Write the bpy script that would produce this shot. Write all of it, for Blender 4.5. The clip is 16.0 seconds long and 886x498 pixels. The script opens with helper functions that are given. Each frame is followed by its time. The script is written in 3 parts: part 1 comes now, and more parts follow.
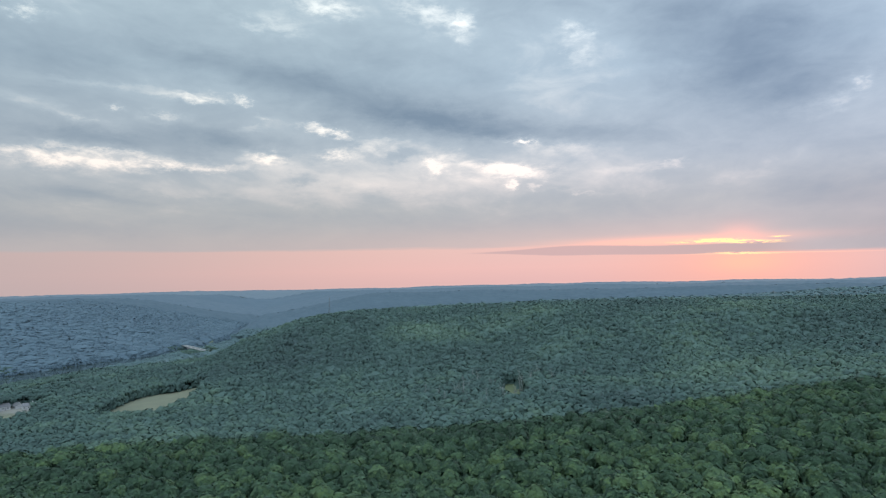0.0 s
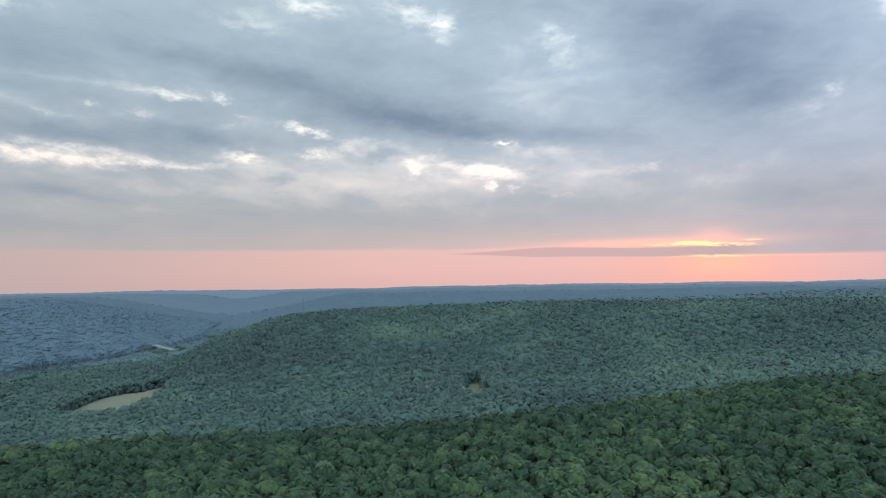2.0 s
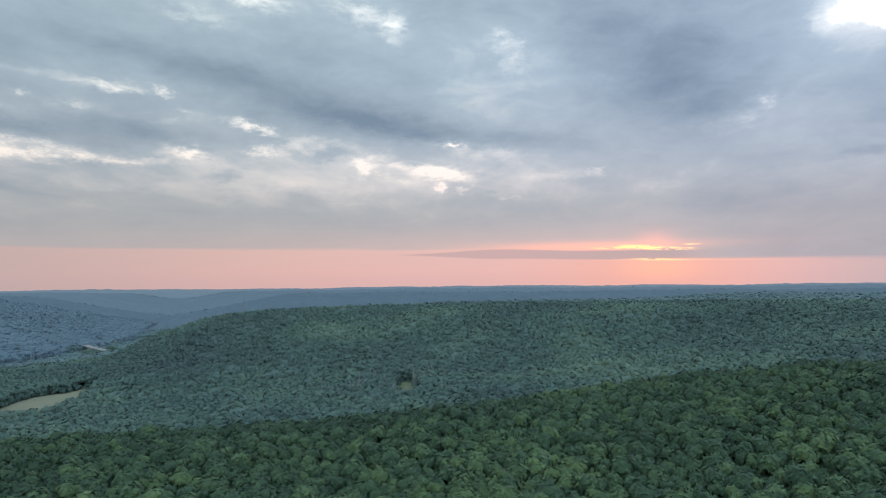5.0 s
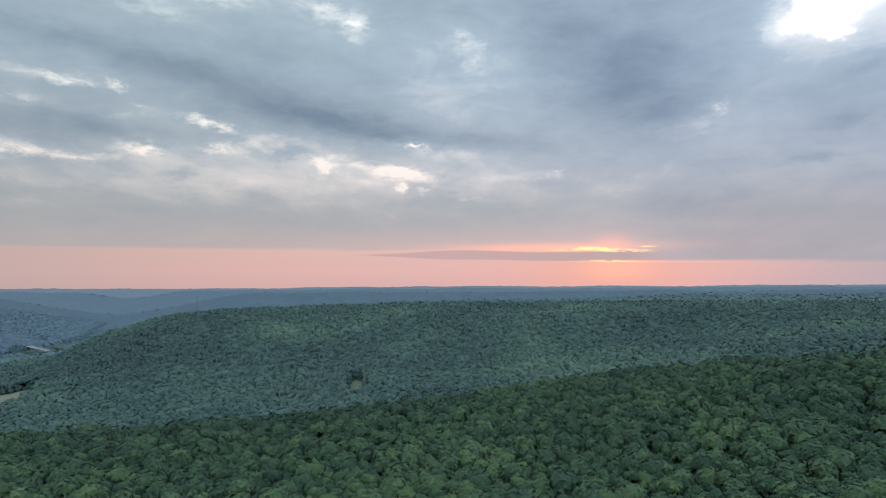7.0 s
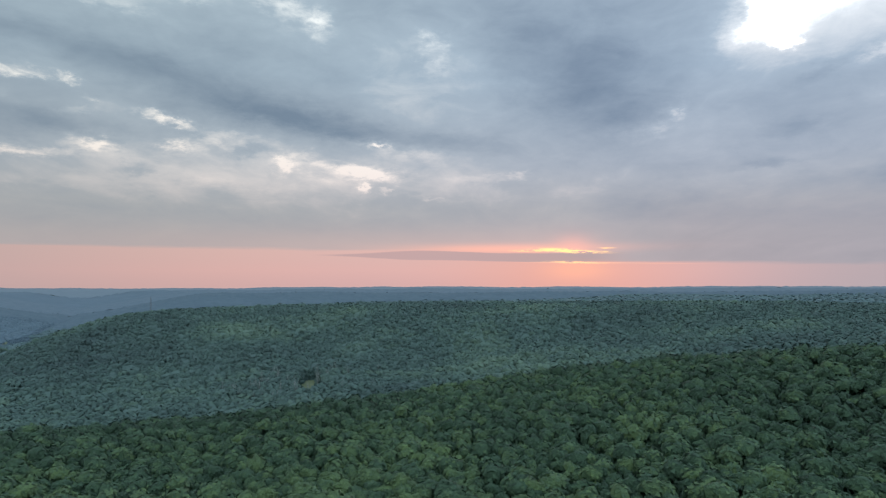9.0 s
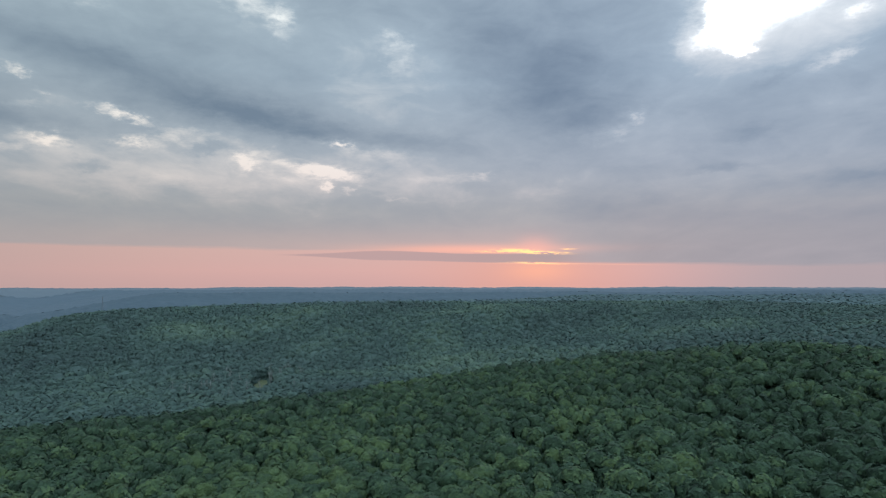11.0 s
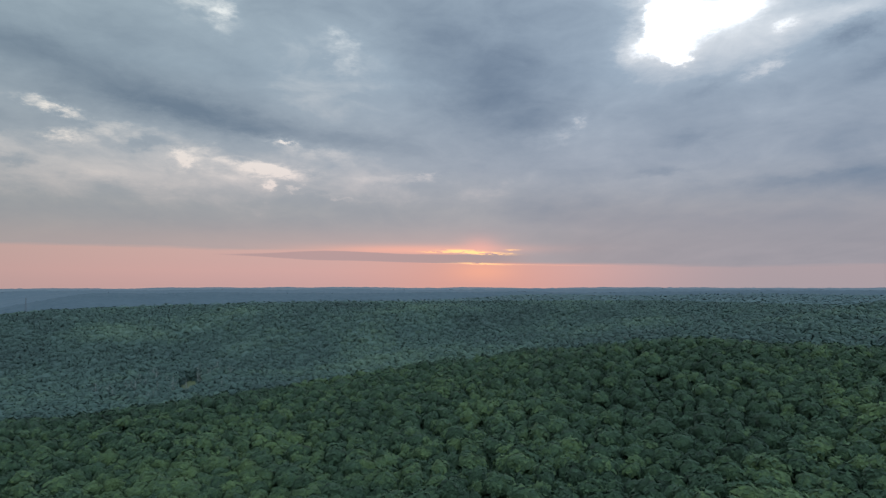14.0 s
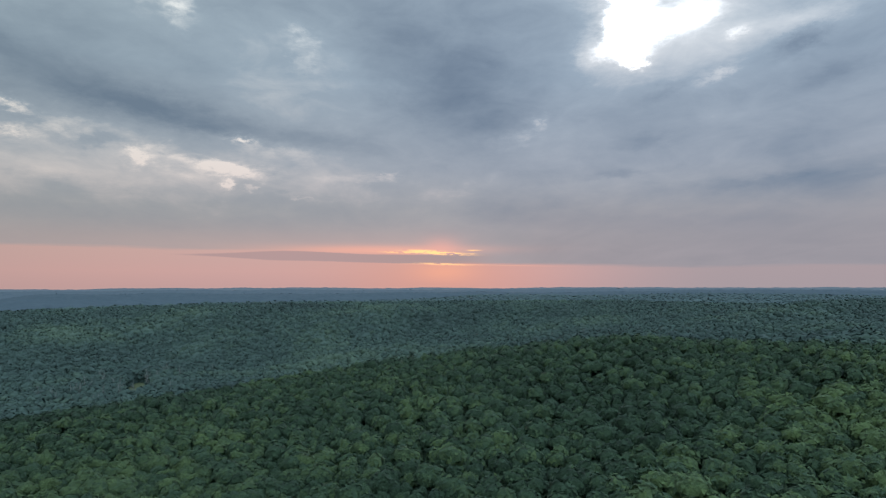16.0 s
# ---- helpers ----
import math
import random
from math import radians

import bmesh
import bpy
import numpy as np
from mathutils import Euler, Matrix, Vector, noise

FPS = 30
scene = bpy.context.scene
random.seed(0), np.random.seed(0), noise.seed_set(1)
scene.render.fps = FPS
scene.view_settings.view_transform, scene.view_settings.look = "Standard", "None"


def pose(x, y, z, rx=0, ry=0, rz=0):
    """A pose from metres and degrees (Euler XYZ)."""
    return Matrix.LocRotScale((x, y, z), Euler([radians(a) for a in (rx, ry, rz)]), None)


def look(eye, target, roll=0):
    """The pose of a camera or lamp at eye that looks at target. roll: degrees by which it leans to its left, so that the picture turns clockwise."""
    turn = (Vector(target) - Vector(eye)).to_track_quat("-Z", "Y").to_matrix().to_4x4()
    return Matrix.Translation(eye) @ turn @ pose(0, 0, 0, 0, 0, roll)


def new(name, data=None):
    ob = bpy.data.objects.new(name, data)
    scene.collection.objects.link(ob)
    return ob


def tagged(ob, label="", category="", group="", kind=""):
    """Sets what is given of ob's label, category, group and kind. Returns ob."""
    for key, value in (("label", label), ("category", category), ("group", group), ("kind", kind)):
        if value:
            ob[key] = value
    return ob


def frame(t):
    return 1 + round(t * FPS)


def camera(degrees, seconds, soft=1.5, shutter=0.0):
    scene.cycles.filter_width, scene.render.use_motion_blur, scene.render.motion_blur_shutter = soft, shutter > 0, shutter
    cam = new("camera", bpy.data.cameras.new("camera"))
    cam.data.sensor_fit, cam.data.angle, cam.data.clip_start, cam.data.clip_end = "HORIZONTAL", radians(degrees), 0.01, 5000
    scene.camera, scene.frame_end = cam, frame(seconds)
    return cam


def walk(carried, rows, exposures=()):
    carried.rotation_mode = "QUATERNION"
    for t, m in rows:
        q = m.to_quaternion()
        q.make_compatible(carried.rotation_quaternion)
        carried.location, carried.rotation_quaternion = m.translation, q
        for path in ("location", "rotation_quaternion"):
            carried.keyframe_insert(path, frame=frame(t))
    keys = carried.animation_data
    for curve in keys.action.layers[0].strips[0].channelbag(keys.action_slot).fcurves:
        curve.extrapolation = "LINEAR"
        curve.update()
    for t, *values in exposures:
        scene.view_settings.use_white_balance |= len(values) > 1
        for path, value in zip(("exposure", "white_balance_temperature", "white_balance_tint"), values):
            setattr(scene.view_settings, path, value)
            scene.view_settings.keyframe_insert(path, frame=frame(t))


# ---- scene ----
cam = camera(70.0, 16.0, soft=1.25)
# seconds, x, y, z in metres, tilt up, lean, heading in degrees
PATH = [
    (0.0, 0.0, 0.0, 130.0, 3.037, 1.319, -0.0),
    (0.5, 4.14, -1.5, 129.85, 3.043, 1.237, -0.422),
    (1.0, 7.86, -3.29, 129.79, 3.049, 1.156, -0.827),
    (1.5, 10.79, -5.6, 129.69, 3.054, 1.077, -1.299),
    (2.0, 13.41, -8.22, 129.64, 3.06, 1.0, -1.91),
    (2.5, 15.82, -10.86, 129.53, 3.066, 0.924, -2.603),
    (3.0, 18.18, -13.54, 129.37, 3.072, 0.85, -3.365),
    (3.5, 20.51, -16.2, 129.23, 3.078, 0.779, -4.173),
    (4.0, 22.77, -18.89, 129.09, 3.083, 0.71, -4.93),
    (6.5, 33.5, -32.31, 128.32, 3.112, 0.402, -9.309),
    (7.0, 35.43, -35.12, 128.12, 3.118, 0.35, -10.182),
    (7.5, 37.39, -37.93, 128.14, 3.124, 0.3, -11.063),
    (8.0, 39.21, -40.76, 128.06, 3.13, 0.255, -11.923),
    (8.5, 41.07, -43.58, 128.0, 3.136, 0.212, -12.772),
    (9.0, 42.72, -46.26, 127.97, 3.141, 0.174, -13.58),
    (11.5, 51.42, -60.78, 127.7, 3.17, 0.044, -17.779),
    (12.0, 53.06, -63.65, 127.63, 3.176, 0.031, -18.623),
    (12.5, 54.62, -66.54, 127.56, 3.182, 0.023, -19.483),
    (13.0, 56.21, -69.4, 127.5, 3.188, 0.02, -20.292),
    (13.5, 57.72, -72.23, 127.42, 3.194, 0.023, -21.076),
    (14.0, 59.18, -75.14, 127.38, 3.199, 0.03, -21.89),
    (14.5, 60.6, -78.01, 127.28, 3.205, 0.043, -22.76),
    (15.0, 61.94, -80.88, 127.23, 3.211, 0.062, -23.63),
    (15.5, 63.3, -83.72, 127.17, 3.217, 0.086, -24.504),
    (16.0, 64.61, -86.54, 127.09, 3.223, 0.117, -25.362),
]
walk(cam, [(t, pose(x, y, z, 90 + tilt, lean, turn)) for t, x, y, z, tilt, lean, turn in PATH],
     [(0.0, -0.06), (4.0, -0.14), (9.0, -0.3), (16.0, -0.58)])

# ---------------------------------------------------------------- node helpers


class Sock:
    """A node socket with arithmetic, for writing shader sums in one line."""

    def __init__(self, tree, out):
        self.tree, self.out = tree, out

    def op(self, kind, *others):
        node = self.tree.nodes.new("ShaderNodeMath")
        node.operation = kind
        for slot, value in zip(node.inputs, (self, *others)):
            if isinstance(value, Sock):
                self.tree.links.new(value.out, slot)
            else:
                slot.default_value = value
        return Sock(self.tree, node.outputs[0])

    def __add__(self, o):
        return self.op("ADD", o)

    def __sub__(self, o):
        return self.op("SUBTRACT", o)

    def __mul__(self, o):
        return self.op("MULTIPLY", o)

    def __truediv__(self, o):
        return self.op("DIVIDE", o)

    def step(self, low, high, a=0.0, b=1.0):
        node = self.tree.nodes.new("ShaderNodeMapRange")
        node.interpolation_type = "SMOOTHSTEP"
        self.tree.links.new(self.out, node.inputs[0])
        for k, value in enumerate((low, high, a, b)):
            node.inputs[k + 1].default_value = value
        return Sock(self.tree, node.outputs[0])


def mix(tree, factor, a, b, blend="MIX"):
    node = tree.nodes.new("ShaderNodeMix")
    node.data_type, node.blend_type, node.clamp_factor = "RGBA", blend, True
    for slot, value in ((node.inputs[0], factor), (node.inputs[6], a), (node.inputs[7], b)):
        if isinstance(value, Sock):
            tree.links.new(value.out, slot)
        elif isinstance(value, (int, float)):
            slot.default_value = value
        else:
            slot.default_value = (*value, 1.0)
    return Sock(tree, node.outputs[2])


def ramp(tree, factor, stops):
    node = tree.nodes.new("ShaderNodeValToRGB")
    tree.links.new(factor.out, node.inputs[0])
    band = node.color_ramp
    while len(band.elements) < len(stops):
        band.elements.new(0.5)
    for element, (at, colour) in zip(band.elements, stops):
        element.position, element.color = at, (*colour, 1.0)
    return Sock(tree, node.outputs[0])


def combine(tree, x, y, z=0.0):
    node = tree.nodes.new("ShaderNodeCombineXYZ")
    for slot, value in zip(node.inputs, (x, y, z)):
        if isinstance(value, Sock):
            tree.links.new(value.out, slot)
        else:
            slot.default_value = value
    return Sock(tree, node.outputs[0])


def fuzz(tree, where, scale, detail=4.0, rough=0.55, distort=0.0):
    node = tree.nodes.new("ShaderNodeTexNoise")
    if where is not None:
        tree.links.new(where.out, node.inputs["Vector"])
    node.inputs["Scale"].default_value, node.inputs["Detail"].default_value = scale, detail
    node.inputs["Roughness"].default_value, node.inputs["Distortion"].default_value = rough, distort
    return Sock(tree, node.outputs["Fac"])


# ---------------------------------------------------------------- sky, sun
SUN_AZ, SUN_EL = 25.3, 2.6

# breaks, thin places (above zero) and thick banks of cloud (below): heading, elevation, half widths, slope, strength
BREAKS_WEST = [
    (-32.1, 10.4, 3.27, 0.55, 0, 0.5), (-25.9, 10.2, 4.53, 0.41, 2, 0.5), (-27.6, 11.0, 2.4, 0.27, -1, 0.3), (-20.8, 10.1, 3.12, 0.23, 1, 0.3), (-15.5, 11.2, 1.05, 0.39, -1, 0.5), (-15.7, 11.3, 2.85, 0.96, -4, 0.16),
    (-10.2, 13.6, 1.69, 0.39, -12, 0.65), (-9.3, 11.5, 0.9, 0.39, 6, 0.45), (-6.6, 12.2, 3.05, 0.89, 11, 0.26), (-0.5, 10.5, 0.72, 0.6, -1, 0.6), (0.1, 11.0, 1.65, 0.9, 10, 0.2),
]
BREAKS_MIDDLE = [
    (7.8, 12.5, 0.92, 0.2, -3, 0.6), (9.3, 11.8, 4.55, 0.54, -8, 0.16), (5.5, 10.3, 3.84, 0.25, -4, 0.36), (7.2, 9.8, 2.14, 0.3, -5, 0.6), (6.4, 8.7, 0.41, 0.45, -18, 0.75), (4.4, 9.5, 3.08, 0.6, -2, 0.18),
    (8.5, 8.4, 0.51, 0.2, 20, 0.3), (12.5, 7.7, 1.38, 0.15, -8, 0.16), (20.3, 9.7, 0.92, 0.24, 7, 0.24), (17.8, 9.5, 3.77, 0.29, 2, 0.13), (-7.9, 8.8, 13.08, 1.8, -3, 0.1), (-3.8, 10.3, 7.69, 2.01, 0, 0.08),
]
THIN_WEST = [
    (-21.0, 15.8, 2.01, 0.27, -1, 0.4), (-23.0, 16.1, 4.78, 0.4, 0, 0.14), (-17.5, 15.8, 0.7, 0.32, -7, 0.4), (-27.3, 14.6, 0.48, 0.3, 6, 0.28), (-23.8, 14.1, 1.46, 0.4, 2, 0.26), (-29.5, 13.4, 2.31, 0.3, -10, 0.2),
    (-15.7, 14.6, 0.48, 0.19, -8, 0.24), (-31.2, 11.3, 1.67, 0.26, -4, 0.2), (-33.7, 20.7, 1.21, 0.46, 6, 0.4), (-32.2, 14.3, 2.92, 0.41, -9, 0.14), (-30.0, 16.2, 3.45, 0.25, 0, 0.14), (-17.1, 13.5, 1.41, 0.24, 9, 0.14),
    (-10.2, 23.8, 2.52, 0.66, -7, 0.42), (-15.4, 22.0, 3.37, 0.79, -6, 0.2),
]
THIN_HIGH = [
    (-0.7, 23.5, 2.61, 0.81, -15, 0.36), (2.4, 22.3, 0.83, 1.09, -7, 0.4), (12.7, 21.4, 1.3, 0.59, -15, 0.28), (12.8, 19.6, 1.2, 1.01, -20, 0.18), (16.2, 17.2, 3.38, 2.32, -21, 0.13), (8.9, 21.5, 4.6, 1.82, -14, 0.08),
    (-6.2, 21.8, 6.17, 1.82, -9, 0.08), (7.2, 17.4, 4.1, 1.43, -18, 0.07),
]
THIN_EAST = [
    (50.0, 20.5, 7.5, 2.6, 8, 0.26), (-12.0, 8.8, 13.0, 1.5, 0, 0.13), (4.0, 9.6, 9.0, 1.8, 0, 0.13), (41.0, 20.0, 3.0, 3.0, 0, 0.14),
    (34.0, 14.4, 1.1, 0.63, 28, 0.2), (32.4, 13.1, 2.33, 0.69, 19, 0.18), (28.6, 13.2, 1.75, 0.35, 10, 0.08), (37.6, 8.8, 3.88, 0.59, 4, 0.1), (40.0, 10.9, 2.85, 0.58, 8, 0.06), (26.5, 8.1, 2.05, 0.41, 0, 0.06),
    (34.7, 13.4, 4.49, 1.46, 9, 0.07), (48.7, 13.9, 5.11, 0.72, 12, 0.07),
]
BREAK_SUNWARD = [
    (42.1, 21.8, 2.07, 1.92, -7, 1.0), (42.5, 18.8, 0.84, 0.45, -6, 0.7), (46.9, 21.8, 2.43, 0.93, 8, 0.6), (50.8, 20.2, 0.83, 0.38, 8, 0.3), (38.7, 19.9, 1.17, 1.09, -5, 0.3), (49.3, 17.1, 1.27, 0.35, 21, 0.26),
    (46.6, 18.9, 3.98, 1.75, 9, 0.22), (56.9, 20.4, 2.93, 0.78, 6, 0.26), (44.0, 24.2, 6.45, 1.25, -8, 0.5), (41.1, 20.2, 1.42, 0.71, -6, 0.4), (53.8, 20.5, 2.35, 0.57, 7, 0.12), (46.6, 16.9, 2.65, 0.89, 10, 0.1),
]
BANKS_WEST = [
    (1.4, 14.3, 6.21, 1.18, -7, -0.36), (12.1, 12.9, 6.47, 0.68, -4, -0.22), (-3.7, 15.5, 9.27, 1.56, -11, -0.2), (-16.6, 18.2, 10.88, 1.18, -7, -0.24), (-19.0, 12.5, 3.66, 0.75, -3, -0.22), (-28.8, 12.1, 4.69, 0.52, -4, -0.2),
    (-5.6, 7.9, 3.05, 0.71, -6, -0.18), (-12.4, 9.4, 1.27, 0.54, 1, -0.18), (-14.0, 12.5, 1.45, 0.67, -9, -0.12), (-27.9, 7.4, 7.91, 0.49, -1, -0.14), (-30.6, 5.0, 11.21, 0.79, 2, -0.08), (-32.2, 17.9, 4.39, 0.96, 0, -0.1),
    (-3.8, 11.5, 1.23, 0.45, 16, -0.16), (-5.2, 19.5, 3.09, 1.12, -9, -0.12), (-17.1, 8.9, 2.8, 0.39, 2, -0.05),
]
BANKS_EAST = [
    (33.0, 15.0, 8.0, 4.0, 5, -0.14), (20.0, 24.0, 14.0, 3.0, 0, -0.16),
    (26.7, 16.6, 5.48, 2.61, -14, -0.34), (24.3, 21.1, 5.28, 1.69, -15, -0.2), (5.1, 17.5, 3.1, 1.91, -18, -0.1), (31.8, 6.5, 4.16, 1.05, -2, -0.14), (19.4, 12.2, 3.72, 0.66, -5, -0.05), (30.1, 11.0, 4.72, 0.87, -7, -0.06),
]
BANKS_FAR = [
    (55.5, 18.8, 1.66, 0.73, 19, -0.34), (57.4, 15.9, 3.24, 0.57, 15, -0.18), (43.3, 12.3, 2.52, 0.61, 7, -0.2), (41.2, 9.6, 2.58, 0.29, 3, -0.16), (56.4, 7.9, 5.1, 1.54, 2, -0.26), (54.3, 11.5, 3.45, 1.12, 12, -0.12),
    (51.0, 8.2, 5.69, 0.41, 2, -0.12), (44.1, 5.2, 11.72, 0.62, -1, -0.12), (45.0, 16.2, 1.98, 0.45, 26, -0.12), (52.1, 15.7, 2.41, 0.6, 16, -0.08), (54.4, 3.2, 7.57, 1.76, -2, -0.12),
]


def make_sky():
    world = bpy.data.worlds.new("evening_sky")
    scene.world = world
    world.use_nodes = True
    world.cycles.sampling_method, world.cycles.sample_map_resolution = "MANUAL", 512
    tree = world.node_tree
    tree.nodes.clear()
    coord = tree.nodes.new("ShaderNodeTexCoord")
    split = tree.nodes.new("ShaderNodeSeparateXYZ")
    tree.links.new(coord.outputs["Generated"], split.inputs[0])
    dx, dy, dz = (Sock(tree, s) for s in split.outputs)
    az = dx.op("ARCTAN2", dy) * (180 / math.pi)
    el = dz.op("ARCSINE") * (180 / math.pi)
    # the flat underside of the cloud, seen in perspective, drawn out along the wind
    depth = dz.op("MAXIMUM", 0.0) + 0.15
    wind, across = (dx * 0.29 + dy * 0.957) / depth, (dx * 0.957 - dy * 0.29) / depth
    big = fuzz(tree, combine(tree, wind * 0.55, across, 0.0), 0.9, 4.0, 0.5, 0.5)
    fine = fuzz(tree, combine(tree, wind * 0.6, across, 4.0), 2.6, 7.0, 0.56, 0.35)
    wisp = fuzz(tree, combine(tree, az * 0.07, el * 0.17, 3.0), 2.6, 7.0, 0.6, 0.4)
    wx = fuzz(tree, combine(tree, az * 0.16, el * 0.4, 7.0), 2.0, 7.0, 0.7) - 0.5
    wy = fuzz(tree, combine(tree, az * 0.16, el * 0.4, 19.0), 2.0, 7.0, 0.7) - 0.5
    wander = combine(tree, az + wx * 4.5, el + wy * 1.9, 0.0)
    nx = fuzz(tree, combine(tree, az * 0.5, el * 0.9, 11.0), 2.0, 5.0, 0.65) - 0.5
    ny = fuzz(tree, combine(tree, az * 0.5, el * 0.9, 23.0), 2.0, 5.0, 0.65) - 0.5
    close = combine(tree, az + nx * 3.0, el + ny * 1.5, 0.0)
    torn = fuzz(tree, combine(tree, az * 0.3, el * 0.7, 31.0), 1.9, 6.0, 0.62, 0.3).step(0.34, 0.66, 0.45, 1.45)
    total = None
    for count, (at, high, wide, tall, slope, strength) in enumerate(BREAKS_WEST + BREAKS_MIDDLE + THIN_WEST + THIN_HIGH + THIN_EAST + BREAK_SUNWARD
                                                                    + BANKS_WEST + BANKS_EAST + BANKS_FAR):
        if count % 6 == 5:
            # summed in short runs, each drifting a hair from the last
            drift = total * 1e-6
            wander = combine(tree, az + wx * 4.5 + drift, el + wy * 1.9, 0.0)
            close = combine(tree, az + nx * 3.0 + drift, el + ny * 1.5, 0.0)
        small = wide < 2.0 and tall < 1.2
        node = tree.nodes.new("ShaderNodeMapping")
        node.vector_type = "TEXTURE"
        tree.links.new((close if small else wander).out, node.inputs["Vector"])
        node.inputs["Location"].default_value = (at, high, 0)
        node.inputs["Rotation"].default_value = (0, 0, radians(slope))
        node.inputs["Scale"].default_value = (wide, tall, 1)
        dot = tree.nodes.new("ShaderNodeVectorMath")
        dot.operation = "DOT_PRODUCT"
        tree.links.new(node.outputs[0], dot.inputs[0])
        tree.links.new(node.outputs[0], dot.inputs[1])
        bell = (Sock(tree, dot.outputs["Value"]) * -0.8).op("EXPONENT")
        if strength > 0.15 and at < 36:
            bell = bell * torn
        total = bell * strength if total is None else bell.op("MULTIPLY_ADD", strength * (1.0 if strength > 0 else 1.15), total)
    light = total + (big - 0.5) * el.step(3.0, 9.0, 0.2, 0.55) + (fine - 0.5) * el.step(3.0, 9.0, 0.06, 0.5) + (wisp - 0.5) * el.step(3.0, 8.0, 0.12, 0.5) - 0.06
    # cloud by elevation, then by its thickness
    tone = ramp(tree, el / 30.0, [(0.0, (0.45, 0.375, 0.40)), (0.13, (0.39, 0.38, 0.405)), (0.22, (0.37, 0.385, 0.42)), (0.35, (0.36, 0.41, 0.48)),
                                  (0.6, (0.335, 0.425, 0.52)), (0.85, (0.37, 0.465, 0.555))])
    thick = mix(tree, (light * -1.6).op("MAXIMUM", 0.0).op("MINIMUM", 1.0), tone, (0.165, 0.228, 0.315))
    pale = ramp(tree, el / 30.0, [(0.2, (0.80, 0.68, 0.66)), (0.4, (0.88, 0.83, 0.81)), (0.7, (0.84, 0.89, 0.92))])
    cloud = mix(tree, (light * 1.6).op("MINIMUM", 1.0).op("MAXIMUM", 0.0), thick, pale)
    cloud = mix(tree, az.step(25.0, 36.0, 0.0, 0.8) * el.step(2.5, 9.0, 1.0, 0.0), cloud, mix(tree, fine, (0.27, 0.27, 0.305), (0.38, 0.355, 0.385)))
    # clear pink air under the cloud's edge, brightest below the sun
    near_sun = ((az - SUN_AZ) * (az - SUN_AZ) * (-1 / 90.0)).op("EXPONENT")
    wide_sun = az.step(27.0, 50.0, 1.0, 0.15) * az.step(-45.0, 2.0, 0.25, 1.0)
    air = ramp(tree, el / 4.0, [(0.0, (0.60, 0.375, 0.375)), (0.3, (0.65, 0.40, 0.39)), (0.75, (0.61, 0.41, 0.40)), (1.0, (0.49, 0.395, 0.395))])
    air = mix(tree, wide_sun, (0.365, 0.33, 0.355), air)
    air = mix(tree, near_sun * 0.62, air, (0.70, 0.335, 0.275))
    ragged = (fuzz(tree, combine(tree, az * 0.02, el * 0.3, 5.0), 5.0, 5.0, 0.6) - 0.5) * 0.7
    edge = az.step(19.0, 31.0, 3.05, 1.75) - az.step(33.0, 52.0, 0.0, 0.35) + ragged
    sky = mix(tree, (el - edge).step(-0.12, 0.22), air, cloud)
    # rosy cloud above the clear air, and the glow over the sun's gap
    blush = ((el - 3.4) * (el - 3.4) * (-1 / 2.2)).op("EXPONENT") * az.step(-30.0, 12.0, 0.25, 1.0) * az.step(24.0, 32.0, 1.0, 0.0)
    sky = mix(tree, blush * 0.3, sky, (0.72, 0.45, 0.41))
    halo = (((az - 19.5) * (az - 19.5) * (-1 / 75.0)) + ((el - 3.15) * (el - 3.15) * (-1 / 0.16))).op("EXPONENT")
    sky = mix(tree, halo * 0.8, sky, (0.95, 0.47, 0.38))
    beam = (((az - 25.2) * (az - 25.2) * (-1 / 2.6)) + ((el - 3.3) * (el - 3.3) * (-1 / 0.8))).op("EXPONENT")
    sky = mix(tree, beam * 0.5, sky, (0.95, 0.46, 0.40))
    below = (((az - 25.5) * (az - 25.5) * (-1 / 8.0)) + ((el - 1.2) * (el - 1.2) * (-1 / 0.9))).op("EXPONENT")
    sky = mix(tree, below * 0.55, sky, (1.0, 0.45, 0.30))
    # the long dark bar of cloud across it: thin in the west, running into the bank in the east
    roof = az.step(3.0, 12.5, 2.64, 3.02) - az.step(11.0, 21.0, 0.0, 0.30) + (wx * 0.12)
    foot = az.step(3.0, 12.0, 2.5, 2.13) - az.step(12.0, 24.0, 0.0, 0.26) + (wy * 0.1)
    bar = (roof - el).step(-0.05, 0.07) * (el - foot).step(-0.05, 0.07) * az.step(1.5, 5.0) * az.step(26.0, 31.0, 1.0, 0.0)
    sky = mix(tree, bar * 0.88, sky, mix(tree, az.step(8.0, 28.0), (0.47, 0.33, 0.345), (0.36, 0.30, 0.325)))
    # bright slits where the sun shows through
    speck = fuzz(tree, combine(tree, az * 0.55, el * 3.2, 2.0), 2.2, 5.0, 0.65)
    for middle, high, wide, tall, drop, power in ((23.6, 3.0, 1.5, 0.13, 0.03, 1.7), (25.6, 2.83, 1.8, 0.11, 0.05, 1.7), (21.4, 2.93, 1.4, 0.07, 0.02, 0.9), (25.4, 1.87, 1.9, 0.07, 0.03, 1.3),
                                                 (28.1, 3.1, 0.6, 0.05, 0.0, 0.8), (28.0, 2.8, 0.3, 0.04, 0.0, 0.7)):
        a, e = (az - middle) / wide, (el - high + (az - middle) * drop + (speck - 0.5) * 0.22) / tall
        slit = ((a * a + e * e) * -1.0).op("EXPONENT") * speck.step(0.42, 0.54) * power
        sky = mix(tree, slit, sky, (1.5, 0.86, 0.36))
